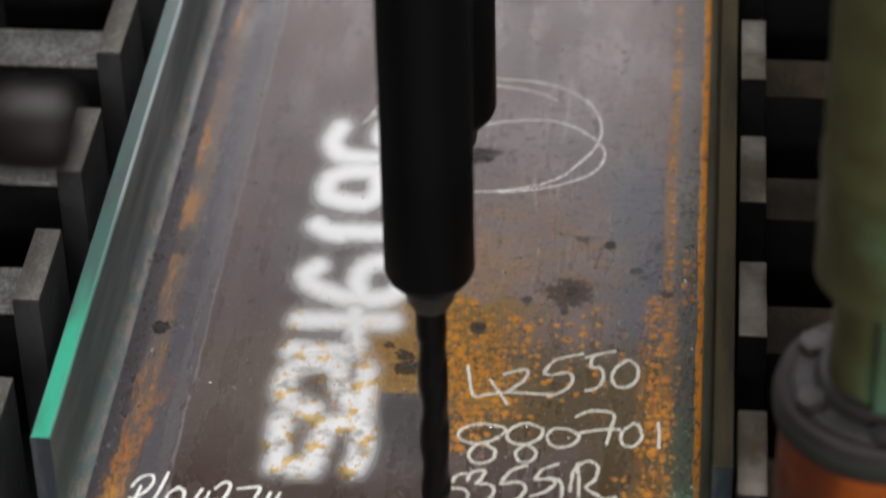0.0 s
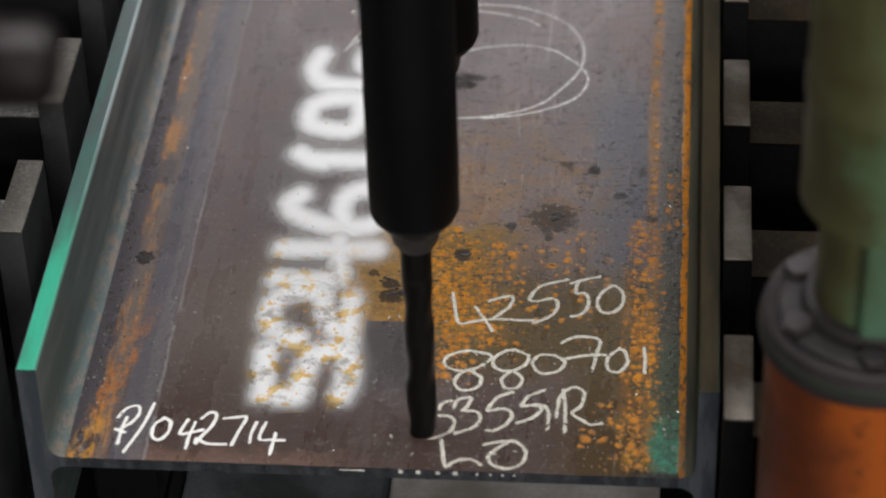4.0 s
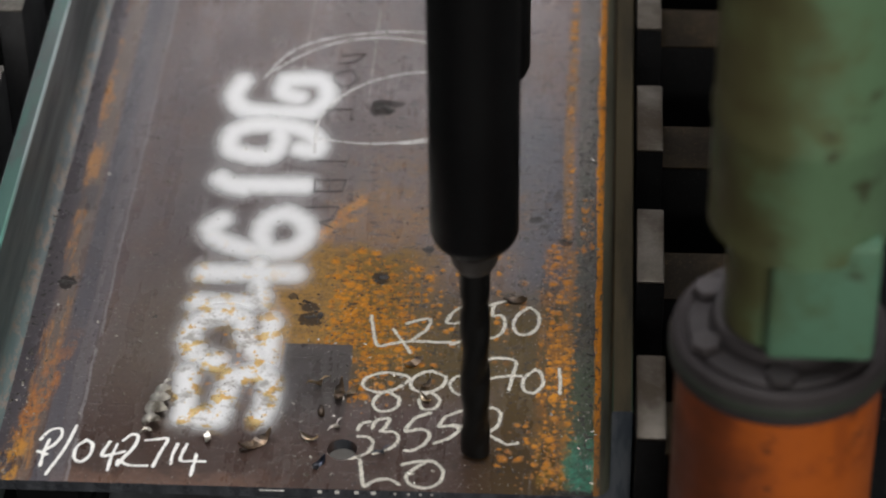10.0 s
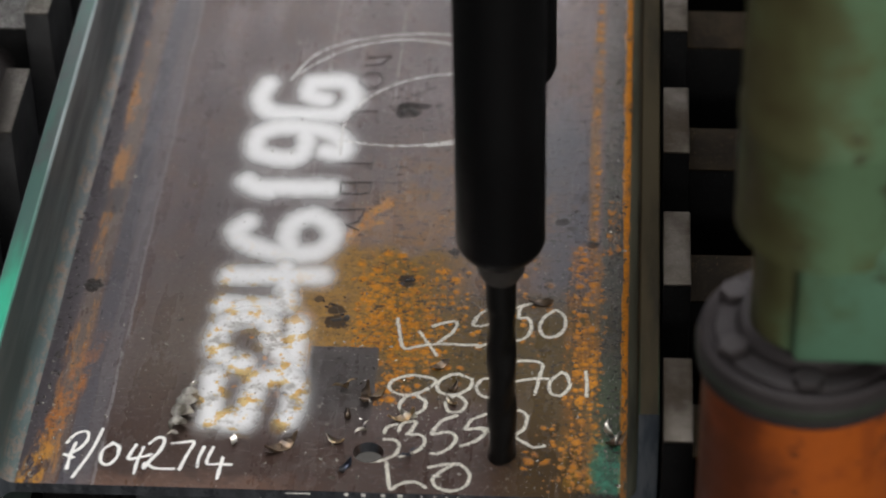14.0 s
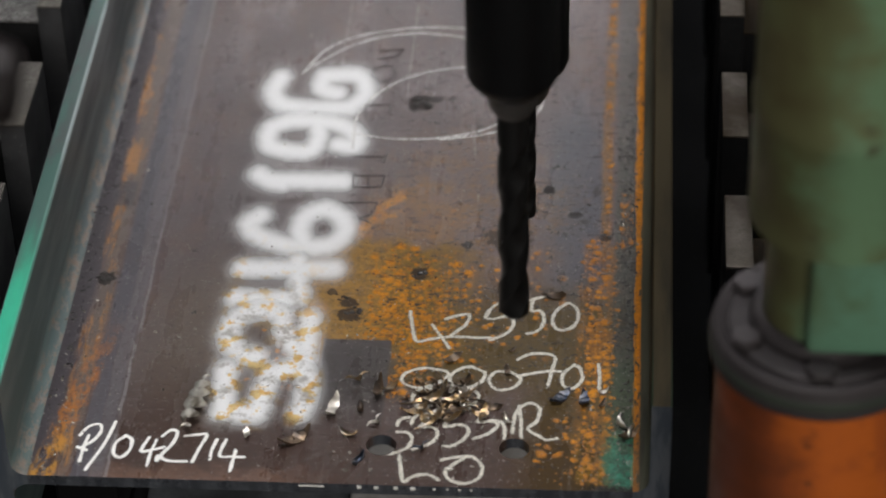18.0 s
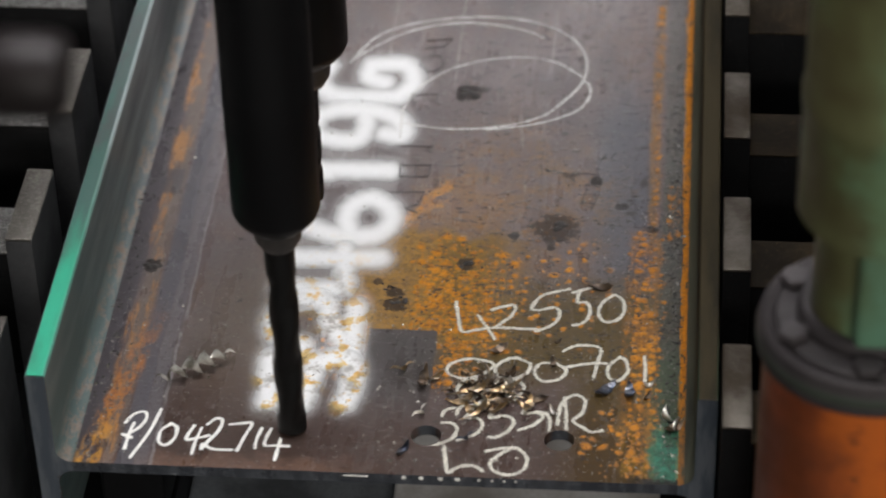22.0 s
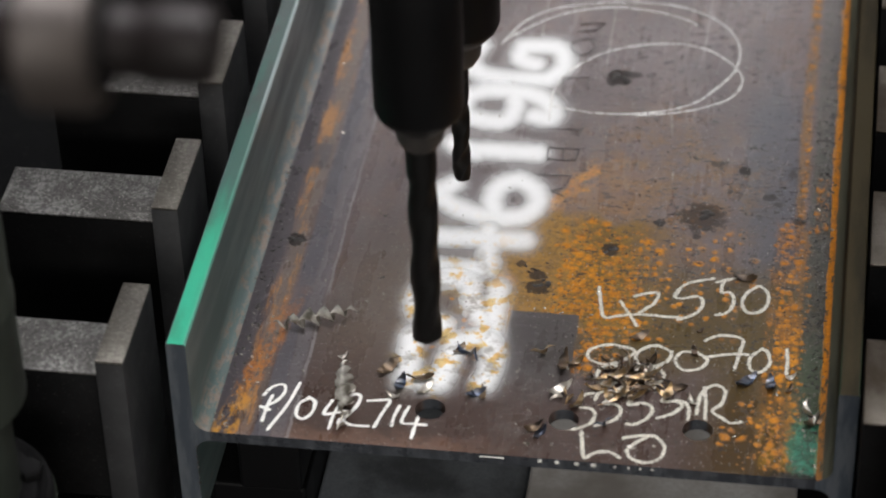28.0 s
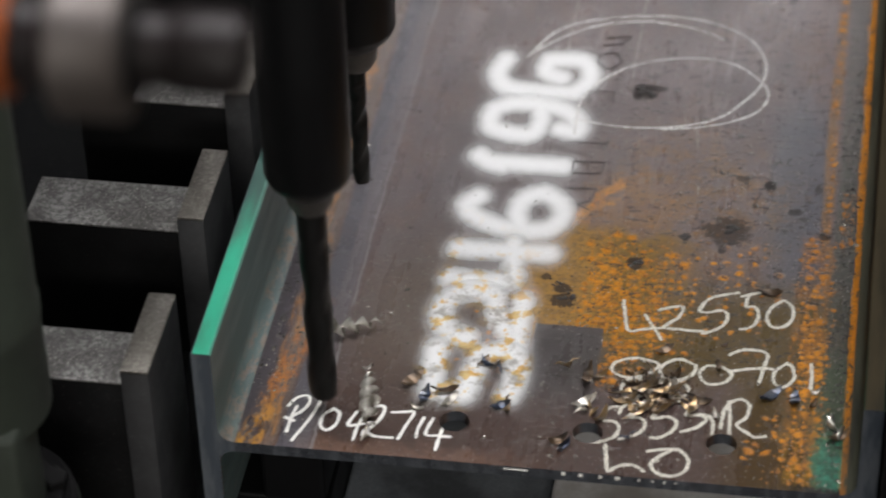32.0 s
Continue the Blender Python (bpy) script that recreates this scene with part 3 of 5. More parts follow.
def box(bm, lo, hi, bevel=0.0, seg=2):
    r = bmesh.ops.create_cube(bm, size=1.0)
    vs = r["verts"]
    for v in vs:
        v.co = Vector([lo[i] + (v.co[i] + 0.5) * (hi[i] - lo[i]) for i in range(3)])
    if bevel:
        es = list({e for v in vs for e in v.link_edges})
        bmesh.ops.bevel(bm, geom=es, offset=bevel, segments=seg, affect="EDGES", profile=0.5)
    return bm


def lathe(bm, profile, seg=48, axis="z", centre=(0, 0, 0)):
    """A turned body: profile of (radius, height) from one end to the other."""
    rings = []
    for r, h in profile:
        ring = []
        for i in range(seg):
            a = 2 * math.pi * i / seg
            p = (r * math.cos(a), r * math.sin(a), h)
            if axis == "x":
                p = (h, r * math.cos(a), r * math.sin(a))
            ring.append(bm.verts.new(Vector(p) + Vector(centre)))
        rings.append(ring)
    for a, b in zip(rings, rings[1:]):
        for i in range(seg):
            bm.faces.new((a[i], a[(i + 1) % seg], b[(i + 1) % seg], b[i]))
    bm.faces.new(list(reversed(rings[0])))
    bm.faces.new(rings[-1])
    return bm


def sheet(bm, profile, y0, y1, steps=1):
    """Extrudes an (x, z) outline along y."""
    rows = [[bm.verts.new((x, y0 + (y1 - y0) * s / steps, z)) for x, z in profile] for s in range(steps + 1)]
    n = len(profile)
    for a, b in zip(rows, rows[1:]):
        for i in range(n):
            bm.faces.new((a[i], b[i], b[(i + 1) % n], a[(i + 1) % n]))
    bm.faces.new(rows[0])
    bm.faces.new(list(reversed(rows[-1])))
    bmesh.ops.recalc_face_normals(bm, faces=bm.faces[:])
    return bm


# ---- the beam ----
Y0, Y1 = 0.0125, 3.0
XL, XR, TF, HF, TW, ROOT = -0.270, 0.2675, 0.0158, 0.0897, 0.0101, 0.0127
HOLE_Y, HOLE_R = 0.0595, 0.0121
HOLES = (0.0372, 0.144, -0.0705)
beam = thing("steel_beam", "rolled steel H-beam lying on its flanges, rusty mill scale, green paint on the flange edge", "steel beam")


def flange(side):
    s = 1 if side > 0 else -1
    xo, xi = (XR, XR - TF) if side > 0 else (XL, XL + TF)
    e = 0.0012
    prof = [(xo, HF - e), (xo - s * e, HF), (xi + s * e, HF), (xi, HF - e)]
    for i in range(9):
        a = math.pi / 2 * i / 8
        prof.append((xi - s * ROOT * (1 - math.cos(a)), ROOT * (1 - math.sin(a))))
    for i in range(9):
        a = math.pi / 2 * i / 8
        prof.append((xi - s * ROOT * (1 - math.sin(a)), -TW - ROOT * (1 - math.cos(a))))
    zb = -TW - HF
    prof += [(xi, zb + e), (xi + s * e, zb), (xo - s * e, zb), (xo, zb + e)]
    bm = sheet(bmesh.new(), prof, Y0, Y1)
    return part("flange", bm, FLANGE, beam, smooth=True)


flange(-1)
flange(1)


def web():
    xa, xb = XL + TF + ROOT, XR - TF - ROOT
    bm = bmesh.new()
    cell = 0.02
    cuts = [xa]
    for h in sorted(HOLES):
        cuts += [h - cell, h + cell]
    cuts.append(xb)
    ya, yb = HOLE_Y - cell, HOLE_Y + cell
    for z, flip in ((0.0, False), (-TW, True)):
        def quad(x0, y0, x1, y1):
            vs = [bm.verts.new(p) for p in ((x0, y0, z), (x1, y0, z), (x1, y1, z), (x0, y1, z))]
            bm.faces.new(vs[::-1] if flip else vs)
        quad(xa, Y0, xb, ya)
        quad(xa, yb, xb, Y1)
        for i in range(0, len(cuts), 2):
            quad(cuts[i], ya, cuts[i + 1], yb)
        for h in HOLES:
            n = 48
            for i in range(n):
                a0, a1 = 2 * math.pi * i / n, 2 * math.pi * (i + 1) / n
                def sq(a):
                    c, s = math.cos(a), math.sin(a)
                    q = cell / max(abs(c), abs(s))
                    return (h + c * q, HOLE_Y + s * q, z)
                def ci(a):
                    return (h + HOLE_R * math.cos(a), HOLE_Y + HOLE_R * math.sin(a), z)
                vs = [bm.verts.new(p) for p in (ci(a0), sq(a0), sq(a1), ci(a1))]
                bm.faces.new(vs[::-1] if flip else vs)
    for h in HOLES:
        n = 48
        for i in range(n):
            a0, a1 = 2 * math.pi * i / n, 2 * math.pi * (i + 1) / n
            ps = [(h + HOLE_R * math.cos(a), HOLE_Y + HOLE_R * math.sin(a), zz) for a, zz in ((a0, 0), (a1, 0), (a1, -TW), (a0, -TW))]
            bm.faces.new([bm.verts.new(p) for p in ps])
    for y, flip in ((Y0, False), (Y1, True)):
        ps = [(xa, y, -TW), (xb, y, -TW), (xb, y, 0), (xa, y, 0)]
        vs = [bm.verts.new(p) for p in ps]
        bm.faces.new(vs[::-1] if flip else vs)
    bmesh.ops.remove_doubles(bm, verts=bm.verts[:], dist=1e-6)
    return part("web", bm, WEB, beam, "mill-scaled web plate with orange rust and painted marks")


web()


# ---- the clamps on both sides ----
PITCH, JAW_L, JAW_W, JAW_Z, REACH = 0.1875, 0.097, 0.0225, 0.1, 0.161


def clamp(name, side, face, rows, jaw, arm, off, plate_steel):
    """A comb of jaw plates on arms; side -1 stands left of the beam, face is the x of its jaws."""
    c = thing(name, "comb-like clamp with upright worn steel jaw plates on short arms", "clamp")
    s = side
    bm = box(bmesh.new(), (min(face + s * 0.155, face + s * 0.33), -0.1, -0.3), (max(face + s * 0.155, face + s * 0.33), rows[-1] + PITCH + 0.1, -0.13), 0.004)
    part("slide", bm, DARK, c, "dark painted clamp slide")
    for y in rows:
        x0, x1 = sorted((face, face + s * JAW_W))
        # dark body plus an added lighter top: shade and light by colour
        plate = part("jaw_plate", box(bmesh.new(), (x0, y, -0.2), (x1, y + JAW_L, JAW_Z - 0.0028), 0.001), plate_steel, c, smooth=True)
        part("lit_top_strip", box(bmesh.new(), (x0, y, JAW_Z - 0.0027), (x1, y + JAW_L, JAW_Z), 0.0013), jaw, plate, "worn steel top strip, added to part lit top from shaded sides", True)
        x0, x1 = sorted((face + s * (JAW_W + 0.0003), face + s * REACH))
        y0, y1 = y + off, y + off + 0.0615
        bar = part("arm", box(bmesh.new(), (x0, y0, -0.06), (x1, y1, 0.0698), 0.001), SHADESTEEL, c, smooth=True)
        part("lit_top_plate", box(bmesh.new(), (x0, y0, 0.07), (x1, y1, 0.072), 0.0009), arm, bar, "worn gritty steel top, added to part it from shaded sides", True)
    return c


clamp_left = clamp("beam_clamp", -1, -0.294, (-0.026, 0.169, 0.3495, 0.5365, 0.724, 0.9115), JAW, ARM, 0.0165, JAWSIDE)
clamp_right = clamp("beam_clamp", 1, 0.27, (-0.0285, 0.16, 0.3405, 0.528, 0.7155, 0.903), DIMJAW, DIMARM, 0.0135, SHADESTEEL)


# ---- hold-down cylinders ----
def hold_down(x, y, ring_z, body_z, low, label, upper, lower, ring):
    c = thing("hydraulic_cylinder", label, "hydraulic cylinder", pose(x, y, 0))
    part("lower_body", lathe(bmesh.new(), [(0.069, low), (0.07, low + 0.004), (0.07, ring_z - 0.031)], 64), lower, c, smooth=True)
    part("ring_flange", lathe(bmesh.new(), [(0.069, ring_z - 0.03), (0.0745, ring_z - 0.026), (0.0752, ring_z - 0.01), (0.0735, ring_z - 0.003), (0.0705, ring_z - 0.0005), (0.066, ring_z - 0.003), (0.064, ring_z - 0.004), (0.0625, ring_z - 0.001), (0.06, ring_z)], 96), ring, c, "grey cast ring flange", True)
    part("paint_band", lathe(bmesh.new(), [(0.0745, ring_z - 0.0195), (0.0757, ring_z - 0.018), (0.0757, ring_z - 0.012), (0.0745, ring_z - 0.0105)], 96), SHADEGREEN, c, "band of old paint round the ring", True)
    part("seal_ring", lathe(bmesh.new(), [(0.049, ring_z), (0.049, ring_z + 0.006), (0.046, ring_z + 0.01)], 64), ring, c, smooth=True)
    for i in range(6):
        a = radians(-93 + 60 * i)
        p = pose(0.058 * math.cos(a), 0.058 * math.sin(a), ring_z, 0, 0, 17 * i)
        part("bolt", lathe(bmesh.new(), [(0.0112, 0.0), (0.0112, 0.0055), (0.0098, 0.0068)], 6), ring, c, at=p)
    part("neck", lathe(bmesh.new(), [(0.04, ring_z + 0.002), (0.04, body_z + 0.004)], 48), upper, c, smooth=True)
    part("port_block", box(bmesh.new(), (-0.014, -0.053, ring_z + 0.012), (0.056, 0.0, body_z + 0.02), 0.005, 3), PALEGREEN if lower is ORANGE else upper, c, smooth=True)
    part("upper_body", lathe(bmesh.new(), [(0.053, body_z), (0.06, body_z + 0.006), (0.06, body_z + 0.085), (0.0612, body_z + 0.088), (0.0612, body_z + 0.098), (0.06, body_z + 0.101), (0.06, body_z + 0.42), (0.05, body_z + 0.43)], 64, "z", (0.006, 0, 0)), upper, c, smooth=True)
    return c


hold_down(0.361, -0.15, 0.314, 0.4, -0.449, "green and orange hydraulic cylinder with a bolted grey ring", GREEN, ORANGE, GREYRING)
# darkened copy of the other cylinder: its unlit look is in the materials
hold_down(-0.397, -0.15, 0.07, 0.16, -0.449, "green hydraulic cylinder with a bolted ring, shade put into its dark colours", SHADEGREEN, BROWN, SHADESTEEL)

# ---- bed, tray and supports ----
bed = tagged(part("machine_bed", box(bmesh.new(), (-1.0, -0.5, -0.8), (1.0, 3.2, -0.45), 0.01), DARK), "dark painted machine bed with dust and swarf", "machine bed")
tray = thing("support_table", "pale grey steel table plate under the beam", "table")
part("top", box(bmesh.new(), (0.0, -0.06, -0.15), (0.226, 0.6, -0.13), 0.003), TRAY, tray)
part("pedestal", box(bmesh.new(), (0.06, 0.1, -0.45), (0.19, 0.5, -0.15), 0.004), DARK, tray)
dusty = thing("swarf_tray", "dusty blue-grey steel tray under the beam", "tray")
part("top", box(bmesh.new(), (-0.1775, -0.06, -0.165), (-0.0005, 0.6, -0.145), 0.003), DUSTY, dusty)
part("lip", box(bmesh.new(), (-0.174, -0.072, -0.165), (-0.0005, -0.0605, -0.13), 0.002), DUSTY, dusty)
part("pedestal", box(bmesh.new(), (-0.14, 0.1, -0.45), (-0.03, 0.5, -0.165), 0.004), DARK, dusty)
rest = thing("beam_rest", "black steel rest carrying the beam on a block and foot", "support")
part("block", box(bmesh.new(), (-0.258, 0.06, -0.36), (-0.178, 0.3, -0.1005), 0.003), BLACKED, rest)
part("pad", box(bmesh.new(), (-0.232, 0.055, -0.1), (-0.18, 0.25, -0.03), 0.003), BLACKED, rest)
part("foot", box(bmesh.new(), (-0.275, 0.05, -0.449), (-0.175, 0.31, -0.3605), 0.003), DARK, rest)
copy_thing(rest, pose(0.446, 0.3, 0))
copy_thing(rest, pose(0, 2.0, 0))
copy_thing(rest, pose(0.446, 2.0, 0))

# ---- spindles ----
TOP = 1.12
SPINDLE_Y, SPARE_Y = HOLE_Y, 0.24


def drill_bit(length, radius, twist):
    bm = bmesh.new()
    seg, rings = 28, 70
    prev = None
    point = radius * 0.75
    for j in range(rings + 1):
        h = length * j / rings
        flute = min(1.0, max(0.0, (length * 0.86 - h) / (length * 0.04)))
        tip = min(1.0, max(0.12, (h + 0.0004) / point)) if h < point else 1.0
        ring = []
        for i in range(seg):
            a = 2 * math.pi * i / seg
            g = abs(math.cos(a))
            r = radius * (1 - 0.2 * flute * max(0.0, (g - 0.62) / 0.38) ** 0.8)
            r = min(r, radius * tip) if h < point else r
            b = a + twist * h / radius
            ring.append(bm.verts.new((r * math.cos(b), r * math.sin(b), h)))
        if prev:
            for i in range(seg):
                bm.faces.new((prev[i], prev[(i + 1) % seg], ring[(i + 1) % seg], ring[i]))
        else:
            bm.faces.new(ring[::-1])
        prev = ring
    bm.faces.new(prev)
    return bm


def spindle(name, label, r, length, bit_r, shoulder, category="drill"):
    """A tool holder and its twist drill; the origin is the drill's tip."""
    c = thing(name, label, category)
    part("tool_holder", lathe(bmesh.new(), [(r * 0.6, shoulder - r * 0.42), (r * 0.8, shoulder - r * 0.22), (r * 0.93, shoulder - r * 0.06), (r, shoulder + r * 0.12), (r, shoulder + 0.1), (r * 1.004, shoulder + 0.102), (r * 1.004, shoulder + 0.108), (r, shoulder + 0.11), (r, TOP)], 64), BLACKED, c, "matt black cylindrical tool holder", True)
    part("collar", lathe(bmesh.new(), [(r * 0.4, length), (r * 0.53, length + 0.008), (r * 0.57, shoulder - r * 0.43)], 48), COLLAR, c, "grey steel collar", True)
    bit = part("drill_bit", drill_bit(length + 0.002, bit_r, 0.62), TOOL, c, "dark fluted twist drill", True)
    return c, bit


main, main_bit = spindle("drill_spindle", "black tool holder with a dark twist drill boring the web", 0.0338, 0.195, 0.0118, 0.2285)
spare, _ = spindle("spindle_carriage", "spindle carriage with a second black tool holder and thinner drill", 0.034, 0.121, 0.0077, 0.158, "carriage")

# ---- marks on the web: stencil, chalk, scratches ----
def paint_material(name, colour, flake, grain, amount=1.0):
    """Dry paint or chalk whose cover is the mesh's own 'cover' value, broken up by grain."""
    k = Mat(name)
    x, y, z = k.xyz()
    cover = k.node("ShaderNodeAttribute", attribute_name="cover").outputs["Fac"]
    fine, med, big = k.noise(900, 3, 0.6), k.noise(95, 3, 0.6), k.noise(28, 3, 0.6)
    c = k.mix(k.ramp(med, 0.35, 0.7, 0.0, 0.3), colour, tuple(v * (0.95 if flake else 0.72) for v in colour))
    a = k.f("SUBTRACT", cover, k.f("MULTIPLY", k.ramp(fine, 0.75, 0.3), grain))
    if flake:
        near = k.ramp(k.f("ADD", y, k.f("MULTIPLY", x, 0.6)), 0.3, 0.16)
        lost = k.f("MULTIPLY", k.ramp(k.noise(62, 4, 0.6, (1, 1, 1), (1, 3, 0)), 0.53, 0.6), near)
        dirt = k.f("MULTIPLY", k.ramp(k.noise(48, 4, 0.65, (1, 1, 1), (7, 2, 0)), 0.5, 0.68), near)
        speck = k.ramp(k.noise(330, 2, 0.5, (1, 1, 1), (5, 5, 0)), 0.66, 0.7)
        # rust bleeding up through the thin places, and dirt
        c = k.mix(k.f("MULTIPLY", dirt, 0.45), c, (0.4, 0.35, 0.27))
        c = k.mix(k.f("MULTIPLY", lost, 0.9), c, k.mix(k.ramp(med, 0.35, 0.6), (0.72, 0.4, 0.07), (0.8, 0.58, 0.22)))
        c = k.mix(k.f("MULTIPLY", k.f("MULTIPLY", speck, near), 0.6), c, (0.12, 0.1, 0.08))
        a = k.f("MULTIPLY", a, k.f("SUBTRACT", 1.0, k.f("MULTIPLY", dirt, 0.4)))
    a = k.f("MULTIPLY", a if flake else k.ramp(a, 0.02, 0.8), amount, clamp=True)
    k.put(k.b.inputs["Alpha"], a)
    k.bump(fine, 0.15, 0.0004)
    return k.end(c, 0.85, 0.0, 0.1)


SPRAY = paint_material("white_spray_paint", (0.9, 0.91, 0.92), 0.12, 0.05)
CHALKY = paint_material("white_chalk", (0.7, 0.67, 0.59), 0.0, 0.65, 1.0)
CHALKWHITE = paint_material("bright_white_chalk", (0.88, 0.87, 0.85), 0.0, 0.9, 1.0)
PEN = paint_material("white_paint_pen", (0.88, 0.87, 0.84), 0.0, 0.2)
SCORED = paint_material("scored_steel", (0.6, 0.58, 0.55), 0.0, 0.6, 0.17)
FAINT = paint_material("bright_scratches", (0.5, 0.5, 0.5), 0.0, 0.6, 0.2)


def lines(text):
    return [[tuple(float(v) / 1000 for v in p.split(",")) for p in s.split()] for s in text.split(";")]


def rounded(stroke, n=4):
    """A smooth curve through the corners of a stroke."""
    pts = [Vector((*p, 0)) for p in stroke]
    if len(pts) < 3:
        return pts
    out = []
    for i in range(len(pts) - 1):
        p0, p1, p2, p3 = pts[max(i - 1, 0)], pts[i], pts[i + 1], pts[min(i + 2, len(pts) - 1)]
        for j in range(n):
            t = j / n
            out.append(0.5 * ((2 * p1) + (p2 - p0) * t + (2 * p0 - 5 * p1 + 4 * p2 - p3) * t * t + (3 * p1 - p0 - 3 * p2 + p3) * t ** 3))
    return out + [pts[-1]]


def marking(name, strokes, half, soft, cell, mat, parent, label="", z=0.00025, wobble=0.0, clip=None, keep_in=None, fade=1.0, aspect=1.0, mist=0.0):
    """Paint laid along strokes: a fine sheet whose 'cover' fades from the strokes' middle outwards."""
    segs = []
    for s in strokes:
        c = rounded(s)
        segs += [(a.x, a.y, b.x, b.y) for a, b in zip(c, c[1:])]
    g = np.array(segs)
    reach = half + soft + 3.2 * mist
    x0, x1 = g[:, [0, 2]].min() - reach, g[:, [0, 2]].max() + reach
    y0, y1 = g[:, [1, 3]].min() - reach, g[:, [1, 3]].max() + reach
    y0 = max(y0, Y0 + 0.0005)
    nx, ny = int((x1 - x0) / cell) + 2, int((y1 - y0) / cell) + 2
    X, Y = np.meshgrid(x0 + cell * np.arange(nx), y0 + cell * np.arange(ny), indexing="ij")
    D = np.full(X.shape, 9.0)
    for ax, ay, bx, by in segs:
        dx, dy = bx - ax, by - ay
        t = np.clip(((X - ax) * dx + (Y - ay) * dy) / (dx * dx + dy * dy + 1e-12), 0, 1)
        D = np.minimum(D, np.hypot(X - ax - t * dx, (Y - ay - t * dy) * aspect))
    if wobble:
        W = np.array([[noise.noise(Vector((x * 120, y * 120, 3))) for y in Y[0]] for x in X[:, 0]])
        D = D + wobble * W
    cover = np.clip((half + soft - D) / soft, 0, 1) ** fade
    if mist:
        cover = 1 - np.exp(-2.1 * np.exp(-(D / mist) ** 2) - 0.3 * np.exp(-(D / mist / 2) ** 2)) - 0.012
    keep = cover > 0.001
    for hx in HOLES:
        r = np.hypot(X - hx, Y - HOLE_Y)
        keep &= (r < HOLE_R - 0.0003) if keep_in == hx else (r > HOLE_R + 0.0003)
    idx = -np.ones(X.shape, int)
    need = np.zeros(X.shape, bool)
    full = keep[:-1, :-1] | keep[1:, :-1] | keep[1:, 1:] | keep[:-1, 1:]
    for hx in HOLES:
        r = np.hypot(X - hx, Y - HOLE_Y)
        bad = (r > HOLE_R - 0.0003) if keep_in == hx else (r < HOLE_R + 0.0003)
        full &= ~(bad[:-1, :-1] | bad[1:, :-1] | bad[1:, 1:] | bad[:-1, 1:])
    ii, jj = np.nonzero(full)
    if not len(ii):
        return None
    for a, b in ((0, 0), (1, 0), (1, 1), (0, 1)):
        need[ii + a, jj + b] = True
    idx[need] = np.arange(need.sum())
    vx, vy, vc = X[need], Y[need], cover[need]
    faces = np.stack([idx[ii, jj], idx[ii + 1, jj], idx[ii + 1, jj + 1], idx[ii, jj + 1]], 1)
    me = bpy.data.meshes.new(name)
    me.from_pydata([(float(a), float(b), z) for a, b in zip(vx, vy)], [], faces.tolist())
    at = me.attributes.new("cover", "FLOAT", "POINT")
    at.data.foreach_set("value", vc.astype(np.float32))
    me.materials.append(mat)
    ob = new(name, me)
    ob.parent = parent
    return tagged(ob, label=label) if label else ob


